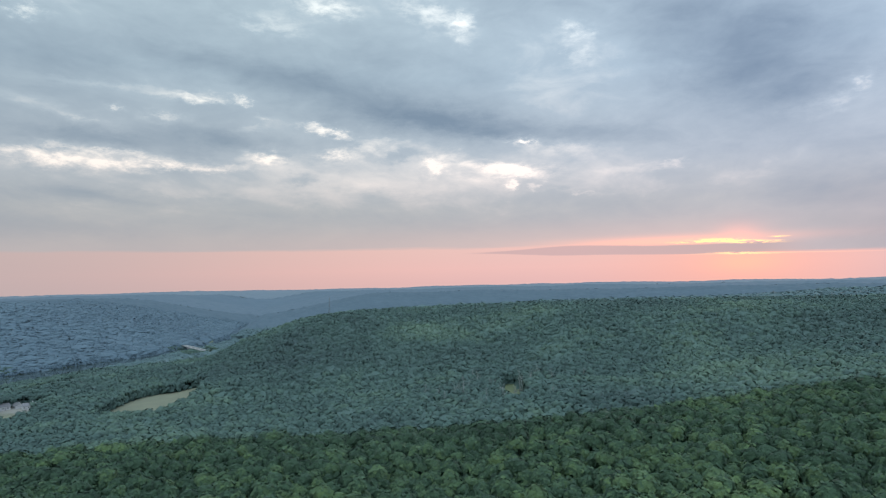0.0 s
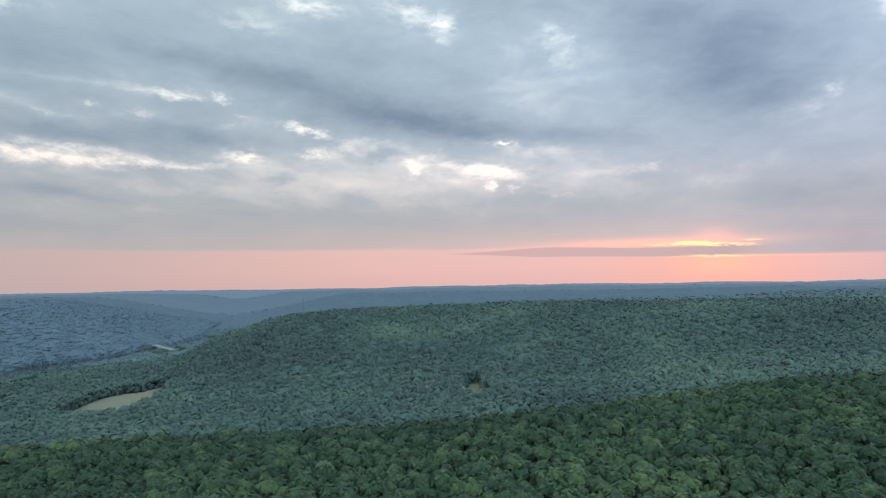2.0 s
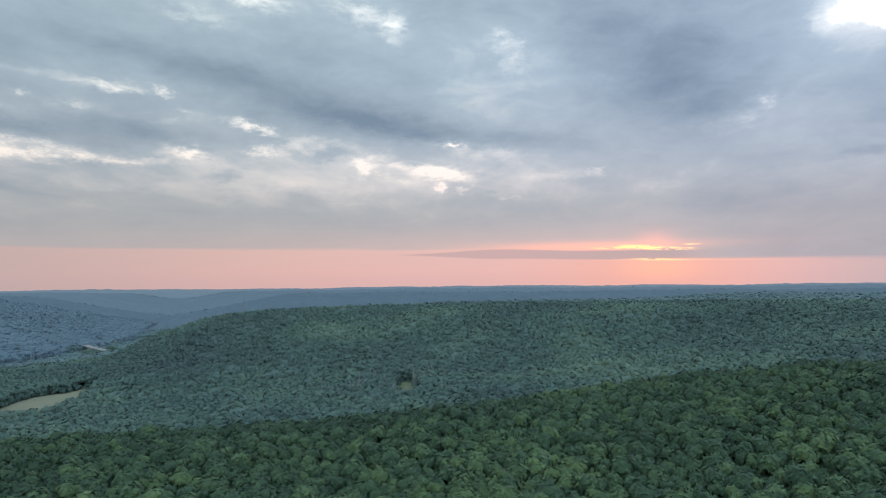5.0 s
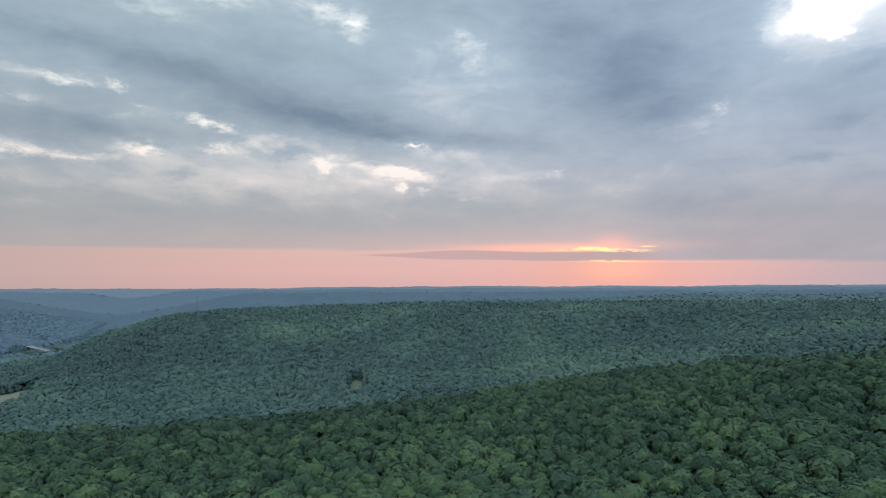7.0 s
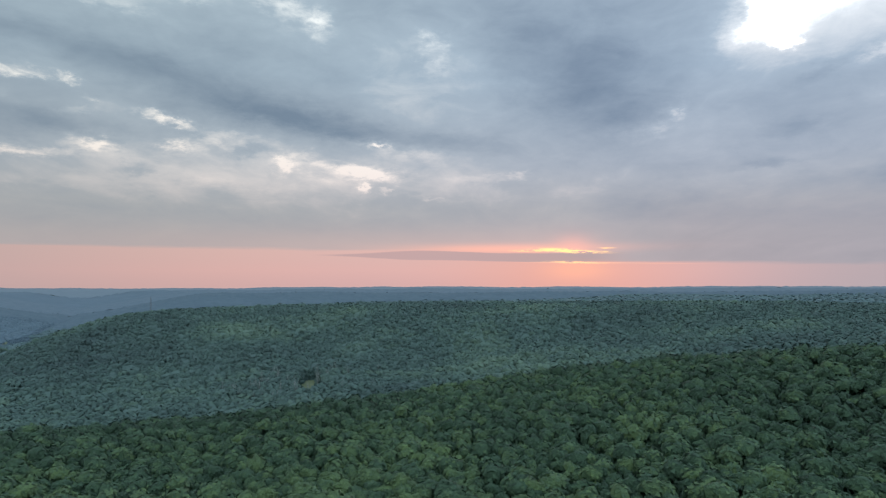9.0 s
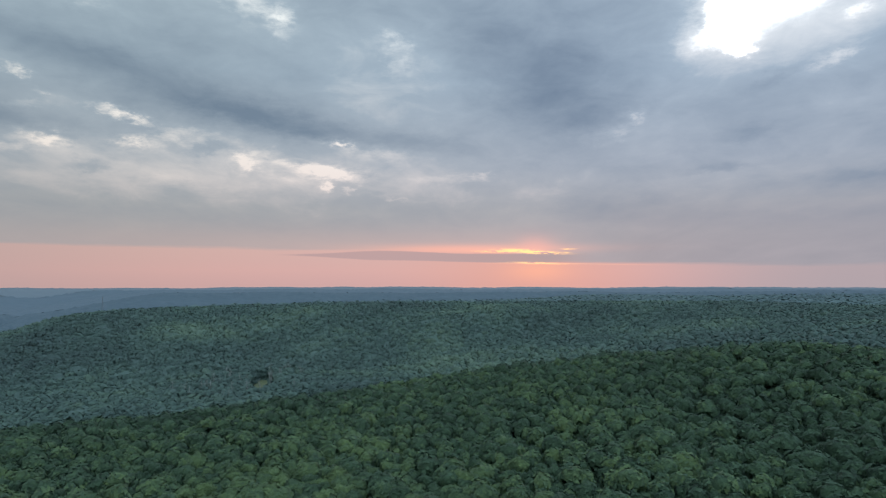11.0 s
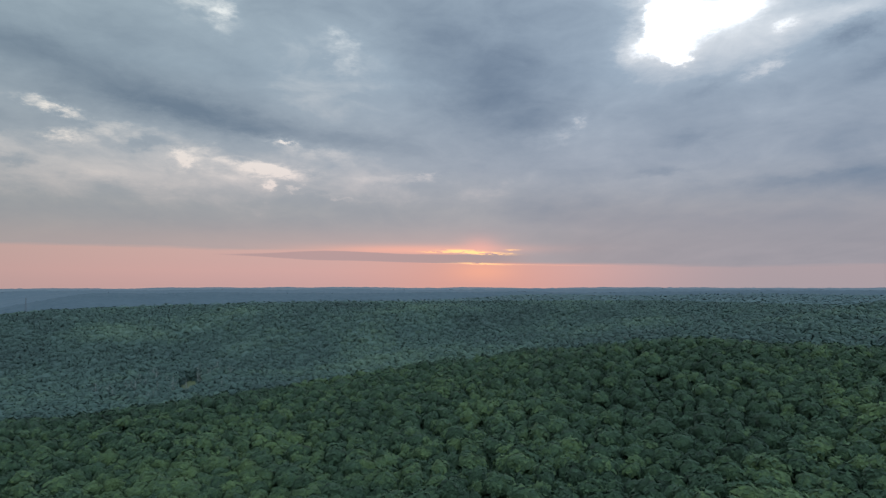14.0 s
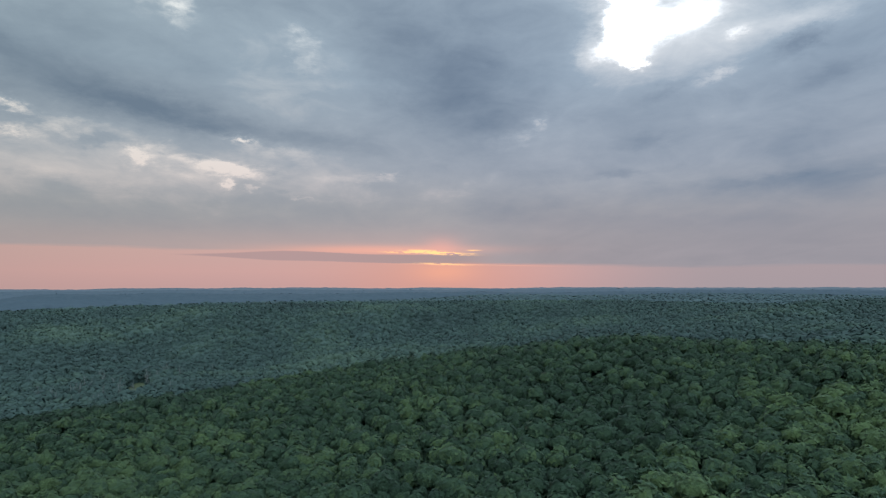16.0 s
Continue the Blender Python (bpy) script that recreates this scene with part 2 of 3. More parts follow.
    thread = (((el - az.step(22.0, 40.0, 1.88, 1.58)) / 0.04).op("POWER", 2.0) * -1.0).op("EXPONENT") * az.step(19.0, 24.0) * az.step(27.0, 38.0, 1.0, 0.0)
    sky = mix(tree, thread * 0.7, sky, (1.0, 0.52, 0.38))
    # the cloud's edge lit through, too bright for the eye
    hot = (((az - 43.5) * (az - 43.5) * (-1 / 30.0)) + ((el - 23.0) * (el - 23.0) * (-1 / 24.0))).op("EXPONENT") * light.step(0.35, 1.1) * 5.0 + 1.0
    sky = mix(tree, 1.0, sky, combine(tree, hot, hot, hot * 0.96), "MULTIPLY")
    # unseen overcast overhead and east, behind the camera, is brightened to light the woods
    over = (dz.step(0.45, 0.8, 0.0, 1.3) + dy.step(-0.5, 0.3, 1.7, 0.0) + 1.0) * az.step(-40.0, 60.0, 1.32, 1.5)
    sky = mix(tree, 1.0, sky, combine(tree, over, over, over), "MULTIPLY")
    cool = combine(tree, 1.0, az.step(-20.0, 40.0, 1.0, 0.995), az.step(-20.0, 40.0, 0.99, 1.06))
    sky = mix(tree, 1.0, sky, cool, "MULTIPLY")
    # clear air behind it all
    clear = tree.nodes.new("ShaderNodeTexSky")
    clear.sky_type, clear.sun_disc = "NISHITA", False
    clear.sun_elevation, clear.sun_rotation = radians(SUN_EL), radians(SUN_AZ)
    back_1, back_2, total_out = (tree.nodes.new(k) for k in ("ShaderNodeBackground", "ShaderNodeBackground", "ShaderNodeMixShader"))
    total_out.inputs[0].default_value = 0.97
    tree.links.new(clear.outputs[0], back_1.inputs[0])
    back_1.inputs[1].default_value = 0.05
    tree.links.new(sky.out, back_2.inputs[0])
    back_2.inputs[1].default_value = 1.0
    tree.links.new(back_1.outputs[0], total_out.inputs[1])
    tree.links.new(back_2.outputs[0], total_out.inputs[2])
    tree.links.new(total_out.outputs[0], tree.nodes.new("ShaderNodeOutputWorld").inputs[0])


make_sky()
sun = new("sun", bpy.data.lights.new("sun", "SUN"))
sun.data.energy, sun.data.angle, sun.data.color = 0.5, radians(12), (1.0, 0.72, 0.58)
_a, _e = radians(SUN_AZ), radians(SUN_EL + 3.0)
sun.matrix_world = look((0, 0, 0), (-math.sin(_a) * math.cos(_e), -math.cos(_a) * math.cos(_e), -math.sin(_e)))
sun.location = (0, 0, 400)

# ---------------------------------------------------------------- materials


def material(name, rough=0.8, spec=0.3):
    m = bpy.data.materials.new(name)
    m.use_nodes = True
    shader = m.node_tree.nodes["Principled BSDF"]
    shader.inputs["Roughness"].default_value = rough
    shader.inputs["Specular IOR Level"].default_value = spec
    return m, m.node_tree, shader


def place(tree):
    return Sock(tree, tree.nodes.new("ShaderNodeNewGeometry").outputs["Position"])


def bump(tree, shader, height, strength, distance):
    node = tree.nodes.new("ShaderNodeBump")
    node.inputs["Strength"].default_value, node.inputs["Distance"].default_value = strength, distance
    tree.links.new(height.out, node.inputs["Height"])
    tree.links.new(node.outputs[0], shader.inputs["Normal"])


def leaves(name, dark, mid, bright, leaf_scale, single=False, vary=1.0, blue_sheen=0.05, relief=(1.0, 0.8), each=0.4, stands=1.1):
    """Foliage: a tint of its own for each tree, patches along the slope, and leaf grain."""
    m, tree, shader = material(name, 0.75, 0.12)
    if single:
        own = Sock(tree, tree.nodes.new("ShaderNodeObjectInfo").outputs["Random"])
    else:
        node = tree.nodes.new("ShaderNodeAttribute")
        node.attribute_name = "tint"
        own = Sock(tree, node.outputs["Fac"])
    island = Sock(tree, tree.nodes.new("ShaderNodeNewGeometry").outputs["Random Per Island"])
    where = place(tree)
    patch = fuzz(tree, where, 0.018, 3.0)
    grain = fuzz(tree, where, leaf_scale, 3.0, 0.6)
    # broad stand tone, stronger on the hill in place of spur shading
    stand = fuzz(tree, where, 0.006, 3.0)
    value = (own - 0.5) * each + (patch - 0.5) * 0.45 + (stand - 0.5) * stands + (grain - 0.5) * (0.4 * vary) + (island - 0.5) * (0.3 * vary) + 0.46
    colour = ramp(tree, value, [(0.0, dark), (0.5, mid), (0.86, bright), (1.0, [c * 1.25 for c in bright])])
    tree.links.new(colour.out, shader.inputs["Base Color"])
    bump(tree, shader, grain, relief[0], relief[1] / leaf_scale)
    # faint pale-blue sheen on the leaves as a stand-in for haze
    shader.inputs["Sheen Weight"].default_value = blue_sheen
    shader.inputs["Sheen Roughness"].default_value = 0.6
    shader.inputs["Sheen Tint"].default_value = (0.55, 0.75, 0.85, 1)
    return m


def plain(name, a, b, scale, rough=0.8, spec=0.3, strength=0.3):
    m, tree, shader = material(name, rough, spec)
    where = place(tree)
    value = fuzz(tree, where, scale, 5.0) * 0.6 + fuzz(tree, where, scale * 7.0, 3.0) * 0.4
    tree.links.new(ramp(tree, value, [(0.3, a), (0.7, b)]).out, shader.inputs["Base Color"])
    bump(tree, shader, value, strength, 0.2)
    return m


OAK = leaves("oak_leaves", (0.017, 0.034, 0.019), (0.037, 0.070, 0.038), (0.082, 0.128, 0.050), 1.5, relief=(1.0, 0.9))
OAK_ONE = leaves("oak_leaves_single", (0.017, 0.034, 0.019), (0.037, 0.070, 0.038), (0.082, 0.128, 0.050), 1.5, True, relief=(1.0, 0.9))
# bluer, paler greens for farther woods: haze painted into the leaf colour
HAZED_HILL = leaves("hazed_hill_leaves", (0.034, 0.056, 0.053), (0.054, 0.091, 0.077), (0.086, 0.132, 0.092), 0.7, False, 0.5, 0.04, (0.5, 0.4), 0.24, 1.7)
HAZED_PLATEAU = leaves("hazed_plateau_leaves", (0.052, 0.083, 0.090), (0.067, 0.107, 0.111), (0.084, 0.130, 0.123), 0.5, False, 0.4, 0.04, (0.3, 0.2), 0.2)
HAZED_RIVER = leaves("hazed_river_leaves", (0.064, 0.097, 0.122), (0.070, 0.107, 0.132), (0.077, 0.116, 0.141), 0.3, False, 0.3, 0.06, (0.2, 0.1), 0.15)
FLOOR = plain("forest_floor", (0.022, 0.042, 0.022), (0.042, 0.070, 0.036), 0.2)
BARK = plain("bark", (0.05, 0.042, 0.034), (0.11, 0.095, 0.078), 2.0)
DEAD_WOOD = plain("weathered_wood", (0.13, 0.15, 0.14), (0.2, 0.22, 0.205), 2.0)
HAY = plain("mown_hay", (0.112, 0.12, 0.082), (0.158, 0.16, 0.106), 0.05)
MEADOW = plain("rough_meadow", (0.075, 0.1, 0.052), (0.115, 0.135, 0.066), 0.15)
CONCRETE = plain("pale_concrete", (0.34, 0.34, 0.34), (0.46, 0.46, 0.45), 0.3)
ASPHALT = plain("worn_asphalt", (0.11, 0.11, 0.11), (0.17, 0.17, 0.165), 0.4)
GRAVEL = plain("pale_gravel", (0.15, 0.148, 0.128), (0.22, 0.21, 0.185), 0.4)
STEEL = plain("galvanised_steel", (0.1, 0.11, 0.12), (0.16, 0.17, 0.18), 1.0, 0.5)
SIDING = plain("white_siding", (0.28, 0.28, 0.275), (0.4, 0.4, 0.39), 0.8)
SHINGLE = plain("grey_shingles", (0.10, 0.10, 0.105), (0.17, 0.17, 0.175), 0.8)
PANE, _tree, _shader = material("window_pane", 0.1, 0.5)
_shader.inputs["Base Color"].default_value = (0.03, 0.035, 0.04, 1)
WATER, _tree, _shader = material("river_water", 0.06, 0.5)
_shader.inputs["Base Color"].default_value = (0.035, 0.05, 0.05, 1)
bump(_tree, _shader, fuzz(_tree, place(_tree), 0.25, 4.0), 0.08, 0.2)


def distance(name, low, high, haze_glow):
    """Woods so far off that they are backdrop: dim green-blue, haze put in as emission."""
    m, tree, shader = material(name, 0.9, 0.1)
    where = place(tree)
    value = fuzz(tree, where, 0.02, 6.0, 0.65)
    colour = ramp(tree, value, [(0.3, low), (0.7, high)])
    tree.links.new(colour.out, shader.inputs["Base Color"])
    shader.inputs["Emission Color"].default_value = (*haze_glow, 1)
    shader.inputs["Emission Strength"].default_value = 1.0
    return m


# each farther ridge emits more blue, standing in for deeper haze
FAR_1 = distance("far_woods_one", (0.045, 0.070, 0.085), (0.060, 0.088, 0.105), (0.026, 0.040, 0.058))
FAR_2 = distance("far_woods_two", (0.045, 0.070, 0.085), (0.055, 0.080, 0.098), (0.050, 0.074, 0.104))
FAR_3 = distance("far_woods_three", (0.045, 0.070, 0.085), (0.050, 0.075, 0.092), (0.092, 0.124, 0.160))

# ---------------------------------------------------------------- the lie of the land


def soft(v, w):
    """max(v, 0) with a rounded foot of width w."""
    return 0.5 * (v + np.sqrt(v * v + w * w))


def least(a, b, w):
    return a - soft(a - b, w)


def most(a, b, w):
    return a + soft(b - a, w)


def waves(x, y, size, seed):
    """Gentle rolling, about -1 to 1."""
    rng = np.random.default_rng(seed)
    total = 0.0
    for k in range(7):
        way, phase, length = rng.uniform(0, 6.283), rng.uniform(0, 6.283), size * rng.uniform(0.6, 1.8)
        total = total + np.sin((x * np.cos(way) + y * np.sin(way)) * 6.283 / length + phase)
    return total / 3.5


def river_x(y):
    """The middle of the river at each y."""
    return -633 + 0.265 * (y - 903) - 0.52 * soft(y - 1500.0, 200) + 10 * np.sin(y / 170.0)


def river_half(y):
    """Half the river's width: broad below the bridge, narrow far upstream."""
    return 13 + 43 / (1 + np.exp((np.asarray(y, float) - 1190) / 45.0))


def pale_line_x(y):
    """The pale line along the river, placed to fit the camera's view."""
    return -612 + 0.30 * (y - 878) - 0.0001 * (y - 878) ** 2


def crest(x, y):
    """Metres beyond the brow of the near ridge."""
    return most(y - 350.0, (x - 330.0) * 0.8 + (y - 260.0) * 0.6, 60)


def ground_z(x, y):
    x, y = np.asarray(x, float), np.asarray(y, float)
    far = np.hypot(x, y)
    u, v = np.clip(x, -110.0, 350.0) / 100, np.clip(y, 0.0, 350.0) / 100
    near = 36.4 + 5.0 * u + 2.26 * u * u + 2.8 * v - 0.05 * soft(-110 - x, 60) - 0.42 * soft(crest(x, y), 36) + 1.5 * waves(x, y, 130.0, 5)
    ravine = 13 + 0.1 * soft(x, 60) - 0.04 * soft(-x, 60) + 1.2 * waves(x, y, 160.0, 8)
    spurs = 10 * waves(x, y, 330.0, 21)
    side = -(x + 150 + 0.5 * (y - 900) - 0.9 * soft(y - 960, 60))
    flank = 94 - 0.35 * soft(side, 50) + 0.4 * spurs
    gullies = 5 * waves(x, y, 190.0, 41) * np.exp(-(((y - 770 - 0.2 * x) / 150) ** 2))
    face = ravine + 0.25 * soft(y - 640.0 + 3 * spurs, 40) + gullies
    top = 85 + 3 * waves(x, y, 420.0, 3) + 4 * waves(x, y, 1100.0, 11)
    brow = y - (925 + 0.4 * (x + 75))
    back = 95 - 0.16 * soft(brow, 60)
    hill = least(least(least(face, flank, 14), top, 10), back, 8)
    west_x = river_x(y) - x
    west = least(3 + 0.23 * soft(west_x - 88, 40), top + 3, 15)
    rise = np.clip((far - 2050) / 500.0, 0, 1)
    ridges = 80 * rise * rise * (3 - 2 * rise) + 5 * rise * waves(x, y, 1500.0, 31) + 4 * rise * waves(x, y, 600.0, 33) + 6 * np.clip((far - 3000) / 1500, 0, 1)
    bed = np.abs(west_x)
    ridges = least(ridges, 3 + 0.2 * soft(bed - 60, 60) + 110 * np.clip((far - 3500) / 500, 0, 1), 12)
    shoulder = np.minimum(73 + 0.1 * (x - 480), 99.0) - 0.24 * soft(np.abs(y - 350 - 0.12 * (x - 480)), 40) - 0.4 * soft(450 - x, 40)
    land = most(most(near, least(least(ravine, top, 8), back, 6), 5), most(hill, west, 3), 4)
    land = most(land, shoulder, 6)
    land = most(most(land, ridges, 3), 3.0 + 0 * x, 2)
    return land - 7.0 * np.exp(-((bed / (river_half(y) + 4)) ** 6)) * (far < 3500)


def mesh(name, verts, faces, mat, tint=None, flat=True):
    """A mesh from arrays; faces all have the same number of corners."""
    verts, faces = np.asarray(verts, np.float32), np.asarray(faces, np.int32)
    me = bpy.data.meshes.new(name)
    me.vertices.add(len(verts))
    me.vertices.foreach_set("co", verts.ravel())
    n = faces.shape[1]
    me.loops.add(faces.size)
    me.loops.foreach_set("vertex_index", faces.ravel())
    me.polygons.add(len(faces))
    me.polygons.foreach_set("loop_start", np.arange(0, faces.size, n, dtype=np.int32))
    me.polygons.foreach_set("use_smooth", np.full(len(faces), not flat))
    if tint is not None:
        me.attributes.new("tint", "FLOAT", "POINT").data.foreach_set("value", np.asarray(tint, np.float32))
    me.materials.append(mat)
    me.update()
    return me


def sheet(r, a):
    """Points and quads of a fan-shaped grid: radii r, headings a in degrees."""
    rr, aa = np.meshgrid(r, np.radians(a), indexing="ij")
    x, y = (rr * np.sin(aa)).ravel(), (rr * np.cos(aa)).ravel()
    k = np.arange(len(r) * len(a)).reshape(len(r), len(a))
    return x, y, np.stack([k[:-1, :-1], k[:-1, 1:], k[1:, 1:], k[1:, :-1]], -1).reshape(-1, 4)[:, ::-1]


_r = np.concatenate([[0.5], np.linspace(15, 1500, 150), np.geomspace(1520, 4950, 60)])
_a = np.concatenate([np.linspace(-60, 90, 260), np.linspace(90, 300, 60)[1:]])
_x, _y, _q = sheet(_r, _a)
ground = tagged(new("ground", mesh("ground", np.stack([_x, _y, ground_z(_x, _y)], 1), _q, FLOOR, None, False)),
                "dark leaf-strewn woodland ground rolling away to the horizon", "ground", kind="structure")


def canopy_far(name, r0, r1, rings, spokes, mat, label):
    x, y, q = sheet(np.geomspace(r0, r1, rings), np.linspace(-48, 74, spokes))
    rng = np.random.default_rng(int(r0))
    west = x < river_x(y)
    start = np.clip((np.hypot(x, y) - np.where(west, 2230, 1690)) / 70, 0, 1)
    z = ground_z(x, y) + 3 + start * (10.5 + rng.normal(0, 1.6, len(x)))
    return tagged(new(name, mesh(name, np.stack([x, y, z], 1), q, mat, None, False)), label, "woods", kind="stuff")


canopy_far("far_woods", 1690, 2650, 120, 560, FAR_1, "woods on the hills past the river, blue-green haze painted in")
canopy_far("far_hills", 2640, 3700, 70, 450, FAR_2, "wooded hills far off, blue-grey evening haze painted in")
canopy_far("horizon_hills", 3690, 4900, 50, 400, FAR_3, "wooded ridge along the horizon, pale blue-grey haze painted in")

# river
_y = np.linspace(300, 1800, 150)
_side = np.array([-1.0, -0.3, 0.3, 1.0])
_v = np.array([(river_x(y) + s * river_half(y), y, 0.6) for y in _y for s in _side])
_k = np.arange(len(_v)).reshape(len(_y), 4)
_q = np.stack([_k[:-1, :-1], _k[:-1, 1:], _k[1:, 1:], _k[1:, :-1]], -1).reshape(-1, 4)
tagged(new("water", mesh("water", _v, _q, WATER, None, False)), "calm grey river reflecting the evening sky", "river", kind="structure")


# raised pale strip added to stand in for the river's bright sky reflection
_y = np.linspace(560, 1175, 90)
_v = np.array([(pale_line_x(y) + s * (1 + 0.15 * math.sin(y / 23.0)), y, z) for y in _y for s, z in ((-7.0, 0.2), (-3.5, 2.3), (0.0, 2.5), (3.5, 2.3), (7.0, 0.2))])
_k = np.arange(len(_v)).reshape(len(_y), 5)
_q = np.stack([_k[:-1, :-1], _k[:-1, 1:], _k[1:, 1:], _k[1:, :-1]], -1).reshape(-1, 4)
tagged(new("river_line_strip", mesh("river_line_strip", _v, _q, GRAVEL, None, False)), "long pale gravel strip added for the river's bright reflected line", "gravel bank", kind="structure")


def patch(name, inside, x0, x1, y0, y1, step, mat, label, category):
    """Open grass laid just over the ground wherever inside(x, y) holds."""
    xs, ys = np.arange(x0, x1, step), np.arange(y0, y1, step)
    gx, gy = np.meshgrid(xs, ys, indexing="ij")
    k = np.arange(gx.size).reshape(gx.shape)
    q = np.stack([k[:-1, :-1], k[1:, :-1], k[1:, 1:], k[:-1, 1:]], -1).reshape(-1, 4)
    q = q[inside(gx.ravel()[q].mean(1), gy.ravel()[q].mean(1))]
    v = np.stack([gx.ravel(), gy.ravel(), ground_z(gx.ravel(), gy.ravel()) + 0.5], 1)
    used, q = np.unique(q, return_inverse=True)
    return tagged(new(name, mesh(name, v[used], q.reshape(-1, 4), mat, None, False)), label, category, kind="structure")


def in_field(x, y):
    return np.abs((x + 309 + 0.1 * (y - 683)) / 41.0) ** 3 + np.abs((y - 678) / 84.0) ** 3 < 1


def in_field_west(x, y):
    return ((x + 452) / 54.0) ** 2 + ((y - 596) / 70.0) ** 2 < 1


def in_glade(x, y):
    return ((x - 63) / 12.5) ** 2 + ((y - 588) / 52.0) ** 2 < 1


def in_yard(x, y):
    return (((x + 448) / 26.0) ** 2 + ((y - 680) / 32.0) ** 2 < 1) | (((x + 498) / 13.0) ** 2 + ((y - 805) / 62.0) ** 2 < 1)


def in_far_lot(x, y):
    return ((x + 560) / 28.0) ** 2 + ((y - 1480) / 30.0) ** 2 < 1


patch("field", in_field, -420, -240, 490, 830, 3, HAY, "long pale mown hay field curving between the trees", "field")
patch("west_field", in_field_west, -600, -390, 520, 690, 4, HAY, "pale mown field beside the houses", "field")
patch("glade", in_glade, 40, 100, 520, 670, 2, MEADOW, "small rough grass glade among dead trees", "glade")
patch("yard", in_yard, -530, -410, 650, 880, 3, GRAVEL, "pale gravel yards by the riverside houses", "yard")
patch("clearing", in_far_lot, -600, -520, 1440, 1520, 4, MEADOW, "pale bare clearing above the bridge", "clearing")

# ---------------------------------------------------------------- trees


def ball(level):
    bm = bmesh.new()
    bmesh.ops.create_icosphere(bm, subdivisions=level, radius=1.0)
    v = np.array([p.co[:] for p in bm.verts])
    f = np.array([[p.index for p in q.verts] for q in bm.faces])
    bm.free()
    return v, f


def crown(seed, level, clumps, sprays, size, sharp=22.0, loose=0.24, sunk=0.07, skirt=-0.5):
    """A broad crown about 1 across its half width: billows of foliage, each clothed in sprays of leaves."""
    rng = np.random.default_rng(seed)
    v, f = ball(level)
    way = rng.normal(size=(clumps, 3))
    way[:, 2] = np.abs(way[:, 2]) * 0.9 - 0.15
    way /= np.linalg.norm(way, axis=1)[:, None]
    swell = rng.uniform(0.14, 0.42, clumps)

    def reach(d):
        near = np.clip(d @ way.T, -1, 1)
        return 0.64 + (swell * np.exp((near - 1) * sharp)).max(1) + 0.07 * np.sin(d @ way[0] * 5 + seed)

    lean = np.array([*rng.uniform(0.85, 1.15, 2), rng.uniform(0.75, 1.0)])
    f = f[v[f].mean(1)[:, 2] > skirt]
    verts, faces = [v * (reach(v) - (sunk if sprays else 0.0))[:, None] * lean], [f]
    if sprays:
        # even spread of leaf sprays over the top and sides, each tipped its own way
        k = np.arange(sprays) + rng.uniform(0, 1, sprays)
        h = 1 - 1.3 * k / sprays
        a = 2.39996 * np.arange(sprays) + rng.uniform(-0.5, 0.5, sprays)
        d = np.stack([np.sqrt(1 - h * h) * np.cos(a), np.sqrt(1 - h * h) * np.sin(a), h], 1)
        at = d * (reach(d) * rng.uniform(0.98, 1.05, sprays))[:, None] * lean
        out = d + rng.normal(0, loose, (sprays, 3)) + np.array([0, 0, 0.25])
        out /= np.linalg.norm(out, axis=1)[:, None]
        a = np.cross(out, rng.normal(size=(sprays, 3)))
        a /= np.linalg.norm(a, axis=1)[:, None]
        b = np.cross(out, a)
        s = (size * rng.uniform(0.7, 1.35, sprays))[:, None]
        leaf = np.stack([at - a * s - b * s * 0.6, at + a * s - b * s * 0.6, at + b * s * 1.2], 1).reshape(-1, 3)
        verts.append(leaf)
        faces.append(len(v) + np.arange(sprays * 3).reshape(-1, 3))
    v, f = np.concatenate(verts), np.concatenate(faces)
    used, f = np.unique(f, return_inverse=True)
    return v[used], f.reshape(-1, 3)


def in_bridge_cut(x, y):
    """Low ground cleared downstream, on the camera's side, to fit the view of the bridge."""
    along, off = (x + 426) * -0.594 + (y - 1188) * 0.804, (x + 426) * 0.804 + (y - 1188) * 0.594
    return (along > -6) & (along < 215) & (off < 8) & (off > -44)


def open_land(x, y):
    return in_bridge_cut(x, y) | in_field(x, y) | in_field_west(x, y) | in_glade(x, y) | in_yard(x, y) | in_far_lot(x, y) | ((x - river_x(y) < river_half(y) + 5) & (x - river_x(y) > -river_half(y)))


def by_open(x, y):
    near = np.zeros(np.shape(x), bool)
    for k in range(8):
        near |= open_land(x + 6 * math.cos(k * 0.785), y + 6 * math.sin(k * 0.785))
    return near


def bridge_sightline(x, y):
    """Lowers trees on the shoulder above the bridge, to fit the camera's view."""
    return 1 - 0.6 * np.exp(-(((x + 350) / 40.0) ** 2 + ((y - 965) / 80.0) ** 2) ** 2)


